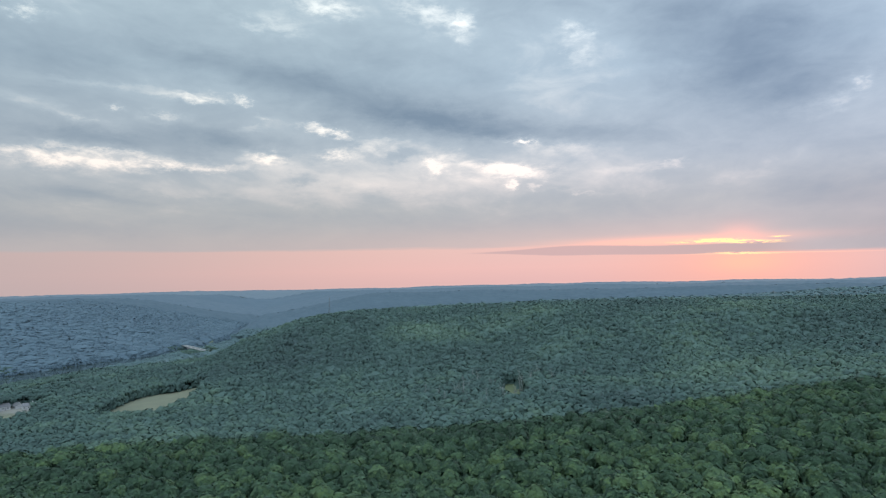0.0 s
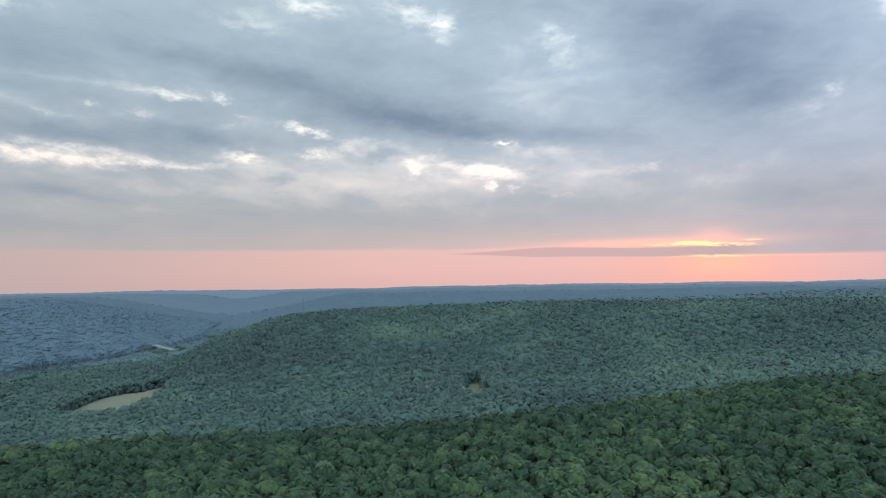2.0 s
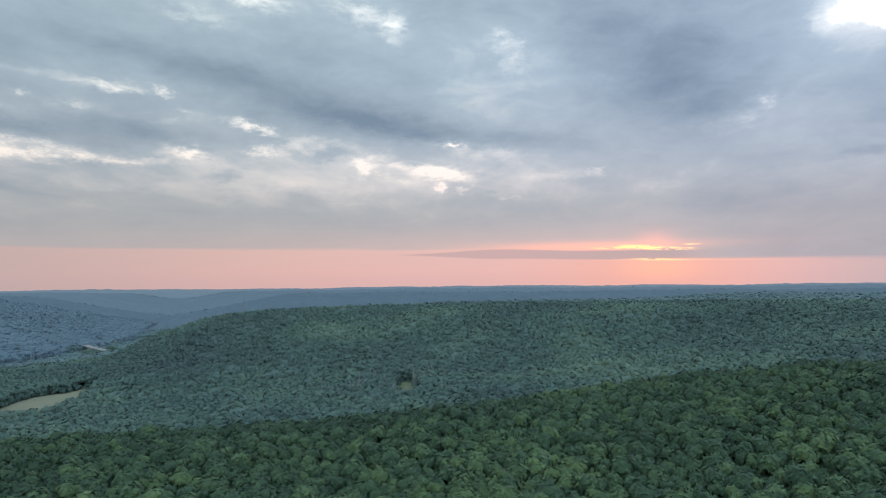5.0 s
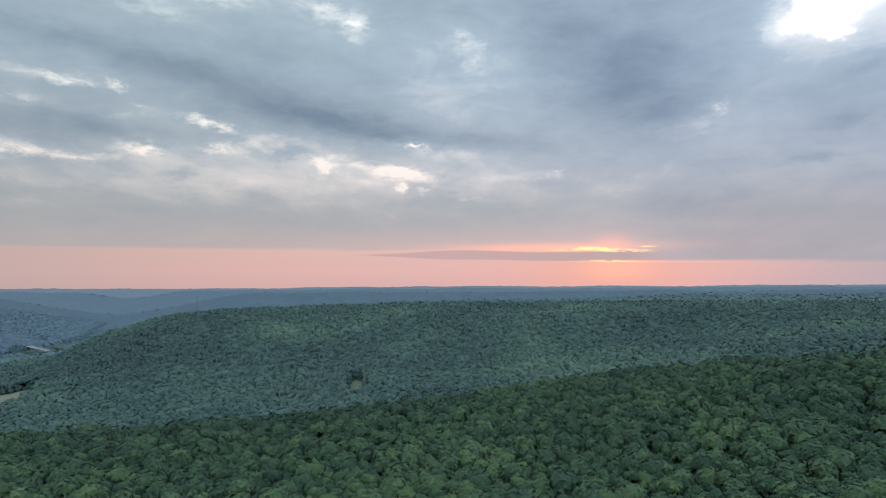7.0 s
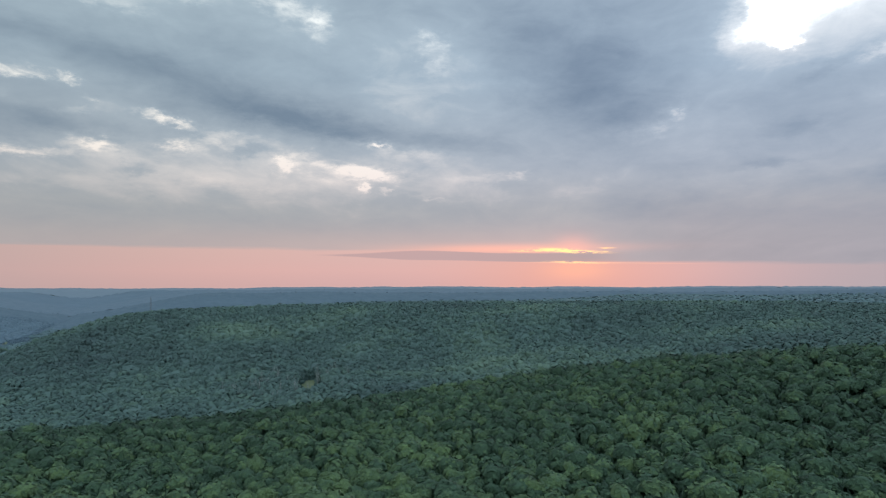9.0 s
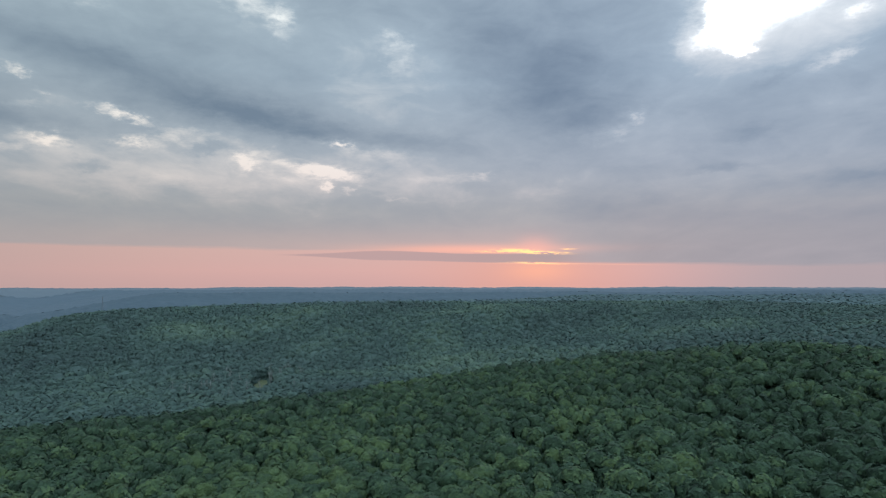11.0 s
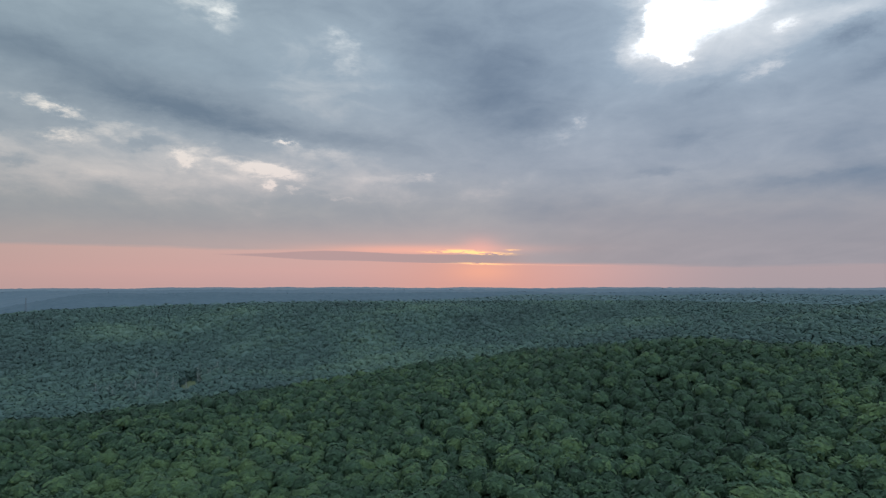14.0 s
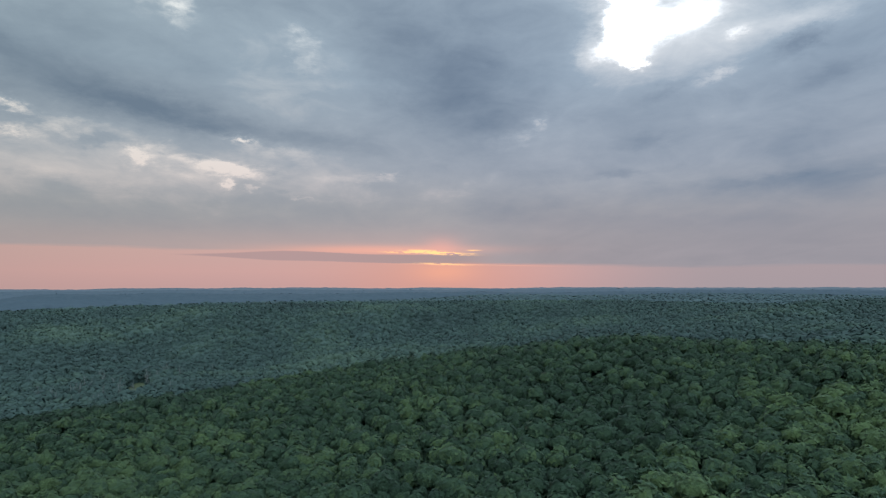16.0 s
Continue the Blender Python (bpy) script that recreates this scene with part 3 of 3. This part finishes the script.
def sow(x0, x1, y0, y1, gap, seed, keep, broad=1.0, rise=9.0, level=10.5, spread=0.24):
    """Tree places on a shaken grid: x, y, half width, height of the crown's middle, turn, tint."""
    rng = np.random.default_rng(seed)
    gx, gy = np.meshgrid(np.arange(x0, x1, gap), np.arange(y0, y1, gap * 0.9))
    gx = gx + (np.arange(gx.shape[0]) % 2)[:, None] * gap / 2
    x, y = gx.ravel() + rng.uniform(-0.42, 0.42, gx.size) * gap, gy.ravel() + rng.uniform(-0.42, 0.42, gx.size) * gap
    r = gap * np.clip(rng.lognormal(-0.38, spread, len(x)), 0.4, 1.05) * broad
    up = level + rise * (r / gap / broad - 0.68) + rng.normal(0, 0.12 * rise, len(x))
    turn, tint = rng.uniform(0, 6.283, len(x)), rng.uniform(0, 1, len(x))
    bank = x - river_x(y) - river_half(y)
    shore = np.where((bank > -1) & (bank < 150) & (y < 1500), 0.2 + 0.8 * np.clip((bank - 30) / 120, 0, 1), 1.0)
    shore = shore * np.where((bank < 0) & (y < 2300), 0.25 + 0.75 * np.clip((-bank - 2 * river_half(y)) / 80, 0, 1), 1.0)
    shore = shore * bridge_sightline(x, y)
    up, r = up * shore, r * (0.6 + 0.4 * shore)
    ok = keep(x, y) & ~open_land(x, y)
    return np.stack([x, y, r, up, turn, tint], 1)[ok]


def wood(name, places, kinds, mat, label, tall=(0.8, 1.2)):
    """Many crowns joined into one stretch of woodland."""
    verts, faces, tints, n = [], [], [], 0
    pick = np.random.default_rng(len(places)).integers(0, len(kinds), len(places))
    z = ground_z(places[:, 0], places[:, 1]) + places[:, 3]
    for k, (v, f) in enumerate(kinds):
        p, pz = places[pick == k], z[pick == k]
        c, s = np.cos(p[:, 4])[:, None], np.sin(p[:, 4])[:, None]
        r = p[:, 2][:, None]
        vx = (v[:, 0] * c - v[:, 1] * s) * r + p[:, :1]
        vy = (v[:, 0] * s + v[:, 1] * c) * r + p[:, 1:2]
        vz = v[:, 2] * (r * tall[0] + tall[1]) + pz[:, None]
        verts.append(np.stack([vx, vy, vz], -1).reshape(-1, 3))
        faces.append((f[None] + (n + np.arange(len(p)) * len(v))[:, None, None]).reshape(-1, 3))
        tints.append(np.repeat(p[:, 5], len(v)))
        n += len(p) * len(v)
    me = mesh(name, np.concatenate(verts), np.concatenate(faces), mat, np.concatenate(tints), False)
    return tagged(new(name, me), label, "woods", kind="stuff")


def thicket(name, x0, x1, y0, y1, step, lift, mat, keep, label, hem=True):
    """The closed lower leaf layer between the crowns."""
    gx, gy = np.meshgrid(np.arange(x0, x1, step), np.arange(y0, y1, step), indexing="ij")
    rng = np.random.default_rng(int(step * 10))
    x, y = gx.ravel() + rng.uniform(-0.3, 0.3, gx.size) * step, gy.ravel() + rng.uniform(-0.3, 0.3, gx.size) * step
    k = np.arange(gx.size).reshape(gx.shape)
    q = np.stack([k[:-1, :-1], k[1:, :-1], k[1:, 1:], k[:-1, 1:]], -1).reshape(-1, 4)
    bare = open_land(x, y)
    q = q[keep(x[q].mean(1), y[q].mean(1)) & ~(bare[q].all(1) | (bare[q].any(1) & (not hem) & (x[q].mean(1) < 0)))]
    bank = x - river_x(y) - river_half(y)
    low = np.where((bank > -1) & (bank < 130) & (y < 1500), 0.2 + 0.8 * np.clip((bank - 30) / 100, 0, 1), 1.0)
    low = low * np.where((bank < 0) & (y < 2300), 0.25 + 0.75 * np.clip((-bank - 2 * river_half(y)) / 80, 0, 1), 1.0)
    low = low * bridge_sightline(x, y)
    v = np.stack([x, y, ground_z(x, y) + np.where(bare, 0.2, lift * low + rng.normal(0, 0.9, len(x)))], 1)
    used, q = np.unique(q, return_inverse=True)
    v = v[used]
    me = mesh(name, v, q.reshape(-1, 4), mat, rng.uniform(0, 0.5, len(v)), False)
    return tagged(new(name, me), label, "woods", kind="stuff")


def heading(x, y):
    return np.degrees(np.arctan2(x - 30, y + 40))


def in_view(x, y, low=-52, high=76):
    a = heading(x, y)
    return (a > low) & (a < high)


NEAR_KINDS = [crown(20 + k, 2, 10, 80, 0.15, 8.0, 0.3, 0.05, -0.1) for k in range(8)]
MID_KINDS = [crown(40 + k, 1, 5, 15, 0.27, 5.0, 0.15, 0.02, -0.1) for k in range(8)]
FAR_KINDS = [crown(60 + k, 1, 5, 4, 0.3, 5.0, 0.1, 0.02, -0.05) for k in range(5)]

near_places = sow(-400, 560, -60, 460, 5.3, 1, lambda x, y: (crest(x, y) < 45) & in_view(x, y, -46, 96) & ((heading(x, y) < 68) | (np.hypot(x - 30, y + 40) < 430)) & (np.hypot(x - 65, y + 87) > 165) & (np.hypot(x, y) > 140), 1.08, 5.0, 9.6, 0.22)
_order = np.argsort(np.abs((near_places[:, 0] * 0.65 + near_places[:, 1] * 0.76) - 175) + 0.25 * np.abs(near_places[:, 0] * 0.76 - near_places[:, 1] * 0.65 + 50))
near_places = near_places[_order]
single, near_rest = near_places[:280], near_places[280:]
thicket("near_understory", -420, 620, -100, 470, 3.0, 7.8, OAK, lambda x, y: (crest(x, y) < 60) & in_view(x, y, -110, 130), "dark green lower leaf layer between the oaks")
thicket("rear_understory", -420, 620, -420, 200, 6.0, 8.0, OAK, lambda x, y: (crest(x, y) < 60) & ~in_view(x, y, -109, 129), "dark green tree canopy behind the viewpoint")
# these sheets sit high to fill dark gaps, easing contrast in place of haze
thicket("hill_understory", -760, 1300, 100, 1010, 4.5, 10.9, HAZED_HILL, lambda x, y: (crest(x, y) >= 45) & in_view(x, y) & (np.hypot(x, y) < 1160), "lower leaf layer of the hill woods, blue-green with painted haze", False)
thicket("river_understory", -1750, 1800, 300, 2260, 8.0, 11.5, HAZED_RIVER, lambda x, y: (x < river_x(y)) & in_view(x, y) & ((y > 990) | (np.hypot(x, y) >= 1140) | (x < -750)) & ((np.hypot(x, y) < 1830) | ((x < river_x(y)) & (np.hypot(x, y) < 2320))) & ((y - 0.4 * x < 1220) | (x < -150)), "lower leaf layer across the river, blue-green with painted haze")
thicket("valley_understory", -800, 1800, 900, 1850, 8.1, 11.8, HAZED_PLATEAU, lambda x, y: (x >= river_x(y)) & in_view(x, y) & ((y > 990) | (np.hypot(x, y) >= 1140) | (x < -750)) & (np.hypot(x, y) < 1830) & ((y - 0.4 * x < 1220) | (x < -150)), "lower leaf layer past the hilltop, blue-green with painted haze")
wood("near_woods", near_rest, NEAR_KINDS, OAK, "dense deep-green broadleaf trees covering the near ridge")
hill_places = sow(-420, 1500, 100, 1060, 5.6, 2, lambda x, y: (crest(x, y) >= 45) & in_view(x, y, -48, 70) & (np.hypot(x, y) < 1150) & ((y - 0.4 * x < 1100) | (x < -60)), 1.1, 4.0, 9.9, 0.22)
wood("hill_woods", hill_places, MID_KINDS, HAZED_HILL, "broadleaf woods over the hill and ravine, blue-green with painted haze", (0.82, 0.7))
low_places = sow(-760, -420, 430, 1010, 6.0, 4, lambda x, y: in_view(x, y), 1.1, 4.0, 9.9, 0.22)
wood("valley_woods", low_places, MID_KINDS, HAZED_HILL, "trees on the flat valley floor, blue-green with painted haze", (0.82, 0.7))
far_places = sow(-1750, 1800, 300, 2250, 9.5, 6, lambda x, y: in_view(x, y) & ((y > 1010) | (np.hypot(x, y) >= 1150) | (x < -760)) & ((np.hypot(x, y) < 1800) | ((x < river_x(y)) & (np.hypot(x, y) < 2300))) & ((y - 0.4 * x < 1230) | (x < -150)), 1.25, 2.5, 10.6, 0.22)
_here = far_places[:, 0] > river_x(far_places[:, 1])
wood("plateau_woods", far_places[_here], FAR_KINDS, HAZED_PLATEAU, "woods on the broad hilltop, blue-green with painted haze", (0.6, 0.9))
wood("river_woods", far_places[~_here], FAR_KINDS, HAZED_RIVER, "woods on the slope across the river, blue-green with painted haze", (0.36, 0.7))



edge_places = sow(-780, 120, 430, 1500, 3.3, 9, lambda x, y: by_open(x, y) & in_view(x, y) & (x - river_x(y) > river_half(y) + 8))
_bank = edge_places[:, 0] - river_x(edge_places[:, 1]) - river_half(edge_places[:, 1])
edge_places[:, 3] = np.where(_bank < 45, 0.8 + 1.2 * edge_places[:, 5], 1.2 + 9.0 * edge_places[:, 5])
edge_places[:, 2] *= np.where(_bank < 45, 0.9, 1.5)
_low = edge_places[_bank >= 45]
_low = np.concatenate([_low + np.array([1.3, -1.0, 0, 0, 1.0, 0]), _low + np.array([-1.2, 1.4, 0, 0, 2.0, 0])])
_low[:, 3] = 1.0 + 5.0 * (1 - _low[:, 5])
_low = _low[~open_land(_low[:, 0], _low[:, 1])]
wood("edge_shrubs", np.concatenate([edge_places, _low]), MID_KINDS, HAZED_HILL, "shrubs and low trees fringing fields and river, blue-green with painted haze")

_rng = np.random.default_rng(12)
_by = np.repeat(np.arange(420, 1640, 2.6), 6)
_side = np.tile([-1.0, 1.0], len(_by) // 2)
_by = _by + _rng.uniform(-2, 2, len(_by))
_bx = river_x(_by) + _side * (river_half(_by) + _rng.uniform(-8, 12, len(_by)))
_tint = _rng.uniform(0, 1, len(_by))
bank_places = np.stack([_bx, _by, np.where(_side < 0, _rng.uniform(1.8, 3.0, len(_by)), _rng.uniform(1.4, 2.4, len(_by))), np.where(_side < 0, 0.3 + 2.5 * _tint, 0.8 + 0.6 * _tint), _rng.uniform(0, 6.283, len(_by)), _tint], 1)
_cx, _cy = _rng.uniform(-620, -380, 5000), _rng.uniform(1150, 1420, 5000)
_ok = in_bridge_cut(_cx, _cy) & (np.abs(_cx - river_x(_cy)) > river_half(_cy) - 2)
_cx, _cy = _cx[_ok], _cy[_ok]
cut_places = np.stack([_cx, _cy, _rng.uniform(1.8, 3.0, len(_cx)), _rng.uniform(0.6, 1.6, len(_cx)), _rng.uniform(0, 6.283, len(_cx)), _rng.uniform(0, 1, len(_cx))], 1)
_see = in_view(_bx, _by)
wood("west_bank_shrubs", bank_places[_see & (_side < 0)], MID_KINDS, HAZED_RIVER, "shrubs below the wooded river slope, blue-grey with painted haze")
wood("east_bank_shrubs", np.concatenate([bank_places[_see & (_side > 0)], cut_places]), MID_KINDS, HAZED_HILL, "low shrubs along the river flat and bridge, blue-green with painted haze")


def trunk_mesh(name, seed, mat, limbs, spread, bare=False):
    """A tapered trunk with rising limbs, one unit high."""
    rng = np.random.default_rng(seed)
    verts, faces = [], []

    def rod(points, radii, sides):
        base = len(verts)
        for (px, py, pz), r in zip(points, radii):
            for k in range(sides):
                a = 6.283 * k / sides
                verts.append((px + r * math.cos(a), py + r * math.sin(a), pz))
        for i in range(len(points) - 1):
            for k in range(sides):
                a, b = base + i * sides + k, base + i * sides + (k + 1) % sides
                faces.append((a, b, b + sides, a + sides))

    sway = rng.uniform(-0.03, 0.03, (5, 2))
    line = [(sway[k, 0] * k, sway[k, 1] * k, k / 4.0) for k in range(5)]
    rod(line, [0.034, 0.026, 0.021, 0.015, 0.004], 7)
    for k in range(limbs):
        at = rng.uniform(0.35, 0.85)
        turn, far = rng.uniform(0, 6.283), spread * rng.uniform(0.5, 1.0) * (1.2 - at)
        i = int(at * 4)
        x0, y0 = line[i][0], line[i][1]
        pts = [(x0, y0, at), (x0 + far * 0.5 * math.cos(turn), y0 + far * 0.5 * math.sin(turn), at + far * 0.35),
               (x0 + far * math.cos(turn + 0.2), y0 + far * math.sin(turn + 0.2), at + far * 0.9)]
        rod(pts, [0.012, 0.008, 0.002], 5)
    return mesh(name, verts, faces, mat, None, False)


TREE_KINDS = []
for k in range(7):
    v, f = crown(80 + k, 3, 16, 260, 0.095, 11.0, 0.3, 0.05)
    TREE_KINDS.append((mesh("crown", v, f, OAK_ONE, None, False), trunk_mesh("trunk", 90 + k, BARK, 7, 0.5)))

for k, (x, y, r, up, turn, tint) in enumerate(single):
    crown_me, trunk_me = TREE_KINDS[k % len(TREE_KINDS)]
    z = float(ground_z(x, y))
    root = new("oak_tree")
    root.matrix_world = pose(x, y, z, 0, 0, math.degrees(turn))
    root.empty_display_size = 1.0
    top = new("crown", crown_me)
    top.parent, top.location, top.scale = root, (0, 0, up), (r, r, r * 0.8 + 1.2)
    stem = new("trunk", trunk_me)
    stem.parent, stem.location, stem.scale = root, (0, 0, -0.3), (up, up, up + 1.0)
    tall = "tall " if up > 11.5 else "low " if up < 8.5 else ""
    wide = "broad" if r > 5.6 else "narrow" if r < 4.4 else "rounded"
    tagged(root, f"{tall}{wide} deep-green oak in full leaf on the wooded ridge", "tree", "trees of the near ridge")


# ---------------------------------------------------------------- valley things


def box(bm, size, m):
    """A slightly bevelled block."""
    made = bmesh.ops.create_cube(bm, size=1.0, matrix=m @ Matrix.Diagonal((*size, 1)))
    return made


def part(name, bm, mat, parent, label="", m=None):
    me = bpy.data.meshes.new(name)
    bm.to_mesh(me)
    bm.free()
    me.materials.append(mat)
    ob = new(name, me)
    ob.parent = parent
    if m is not None:
        ob.matrix_basis = m
    return tagged(ob, label)


def block(name, size, at, mat, parent, label="", turn=0.0, bevel=0.0):
    bm = bmesh.new()
    box(bm, size, Matrix())
    if bevel:
        bmesh.ops.bevel(bm, geom=bm.edges[:], offset=bevel, segments=1, affect="EDGES")
    return part(name, bm, mat, parent, label, pose(*at, 0, 0, turn))


def make_bridge(a, b, deck_z):
    """A long low road bridge on concrete piers."""
    a, b = Vector((*a, deck_z)), Vector((*b, deck_z))
    span = (b - a).length
    root = new("road_bridge")
    root.matrix_world = pose((a.x + b.x) / 2, (a.y + b.y) / 2, 0, 0, 0, math.degrees(math.atan2(b.y - a.y, b.x - a.x)))
    block("deck", (span, 9.4, 0.8), (0, 0, deck_z), CONCRETE, root, "pale concrete bridge deck", 0, 0.1)
    block("roadway", (span, 7.6, 0.06), (0, 0, deck_z + 0.435), ASPHALT, root, "worn grey asphalt roadway")
    for side in (-1, 1):
        block("parapet", (span, 0.3, 0.6), (0, side * 4.5, deck_z + 0.7), CONCRETE, root, "pale concrete parapet", 0, 0.05)
        block("girder", (span, 0.5, 0.9), (0, side * 3.0, deck_z - 0.85), STEEL, root, "grey steel girder", 0, 0.05)
    for k in range(1, 7):
        at = -span / 2 + span * k / 7
        pier = block("pier", (1.6, 5.6, deck_z + 2.0), (at, 0, (deck_z + 2.0) / 2 - 3.3), CONCRETE, root, "concrete river pier", 0, 0.15)
        block("pier_cap", (2.4, 8.6, 0.8), (0, 0, (deck_z + 2.0) / 2 - 0.4), CONCRETE, pier, "", 0, 0.1)
    for k in range(2):
        block("abutment", (5, 9.6, deck_z + 1.0), ((k - 0.5) * (span + 5), 0, deck_z / 2 - 0.6), CONCRETE, root, "concrete abutment", 0, 0.2)
    return tagged(root, "long pale concrete road bridge on piers over the river", "bridge")


make_bridge((-418, 1174), (-556, 1362), 8.5)


def ribbon(name, points, width, mat, label, category):
    """A road laid along the ground."""
    verts = []
    for k, (x, y) in enumerate(points):
        x0, y0 = points[max(k - 1, 0)]
        x1, y1 = points[min(k + 1, len(points) - 1)]
        n = Vector((y0 - y1, x1 - x0)).normalized() * width / 2
        for side in (-1, 1):
            px, py = x + n.x * side, y + n.y * side
            verts.append((px, py, float(ground_z(x, y)) + 0.7))
    faces = [(2 * k, 2 * k + 1, 2 * k + 3, 2 * k + 2) for k in range(len(points) - 1)]
    return tagged(new(name, mesh(name, verts, faces, mat, None, False)), label, category, kind="structure")


_arc = [(-559 - 22 * math.sin(a) * 1.0 - 4 * a, 1366 + 36 * a) for a in [k * 0.25 for k in range(12)]]
ribbon("road", _arc, 8.5, GRAVEL, "pale road bending uphill from the bridge end", "road")


def make_tower(x, y, top):
    """A slim lattice mast with four legs."""
    z = float(ground_z(x, y))
    high = top - z
    root = new("radio_mast")
    root.location = (x, y, z)

    def strut(name, p, q, r, parent, label=""):
        p, q = Vector(p), Vector(q)
        bm = bmesh.new()
        turn = (q - p).to_track_quat("Z", "Y").to_matrix().to_4x4()
        bmesh.ops.create_cone(bm, cap_ends=True, segments=6, radius1=r, radius2=r, depth=(q - p).length, matrix=Matrix.Translation((p + q) / 2) @ turn)
        return part(name, bm, STEEL, parent, label)

    def corner(k, h):
        w = 2.6 * (1 - h) + 0.6
        return (w * (1 if k in (0, 3) else -1), w * (1 if k < 2 else -1), h * high)

    for k in range(4):
        strut("leg", corner(k, 0), corner(k, 1), 0.22, root)
    for step in range(8):
        for k in range(4):
            strut("brace", corner(k, step / 8), corner((k + 1) % 4, (step + 1) / 8), 0.1, root)
    strut("antenna", (0, 0, high), (0, 0, high + 6), 0.14, root, "thin antenna rod")
    return tagged(root, "slim grey steel lattice mast on the far wooded ridge", "mast")


make_tower(-354, 1968, 91)


def make_house(x, y, turn, length, width, wall, label):
    """A small gabled house."""
    root = new("house")
    root.matrix_world = pose(x, y, float(ground_z(x, y)) + 0.45, 0, 0, turn)
    bm = bmesh.new()
    box(bm, (length, width, wall), Matrix.Translation((0, 0, wall / 2)))
    peak = [bm.verts.new((s * length / 2, 0, wall + width * 0.32)) for s in (-1, 1)]
    for s, p in zip((-1, 1), peak):
        ends = sorted((v for v in bm.verts if v is not p and abs(v.co.x - s * length / 2) < 0.01 and abs(v.co.z - wall) < 0.01), key=lambda v: v.co.y)
        bm.faces.new((ends[0], ends[1], p))
    part("wall", bm, SIDING, root, "white board siding")
    tilt = math.degrees(math.atan2(width * 0.32, width / 2))
    run = math.hypot(width / 2, width * 0.32) + 0.5
    for s in (-1, 1):
        bm = bmesh.new()
        box(bm, (length + 0.8, run, 0.16), Matrix())
        part("roof", bm, SHINGLE, root, "grey shingle roof slope", pose(0, s * (width / 4 + 0.08), wall + width * 0.16 + 0.02, -s * tilt, 0, 0))
    block("chimney", (0.7, 0.7, 1.8), (length * 0.2, 0.5, wall + width * 0.32 + 0.2), CONCRETE, root)
    for k in range(3):
        for s in (-1, 1):
            at = (-length * 0.32 + k * length * 0.32, s * (width / 2 + 0.03), wall * 0.55)
            window = block("window", (1.3, 0.1, 1.3), at, SIDING, root, "white framed window")
            block("pane", (1.1, 0.06, 1.1), (0, s * 0.05, 0), PANE, window)
    block("door", (1.0, 0.1, 2.05), (length * 0.16, -width / 2 - 0.03, 1.03), SHINGLE, root, "grey house door")
    return tagged(root, label, "house", "riverside houses")


make_house(-447, 688, 20, 13, 8.5, 3.6, "small white house with grey gable roof among valley trees")
make_house(-464, 694, -35, 11, 8.0, 3.2, "low white house with grey roof beside the gravel yard")
make_house(-474, 682, 60, 15, 9.0, 3.8, "long white house with grey roof beside the pale field")
make_house(-497, 838, 10, 12, 8.0, 3.4, "white cottage with grey roof at the tan clearing")
make_house(-425, 745, 75, 14, 8.0, 3.4, "white shed-like house half hidden by valley trees")

# dead trees standing round the glade
SNAGS = [trunk_mesh("trunk", 300 + k, DEAD_WOOD, 9, 0.42, True) for k in range(4)]
_rng = np.random.default_rng(77)
for k in range(34):
    x, y = 66 + _rng.normal(6, 34), 612 + _rng.normal(-6, 26)
    if k % 3 == 0:
        x, y = 30 + _rng.normal(0, 22), 560 + _rng.normal(0, 22)
    high = _rng.uniform(17, 24)
    snag = new("dead_tree", SNAGS[k % 4])
    snag.matrix_world = pose(x, y, float(ground_z(x, y)) - 0.2, _rng.uniform(-4, 4), _rng.uniform(-4, 4), _rng.uniform(0, 360)) @ Matrix.Diagonal((high * 0.7, high * 0.7, high, 1))
    tagged(snag, f"{'tall ' if high > 20 else ''}pale weathered dead tree standing bare near the glade", "dead tree", "dead trees by the glade")
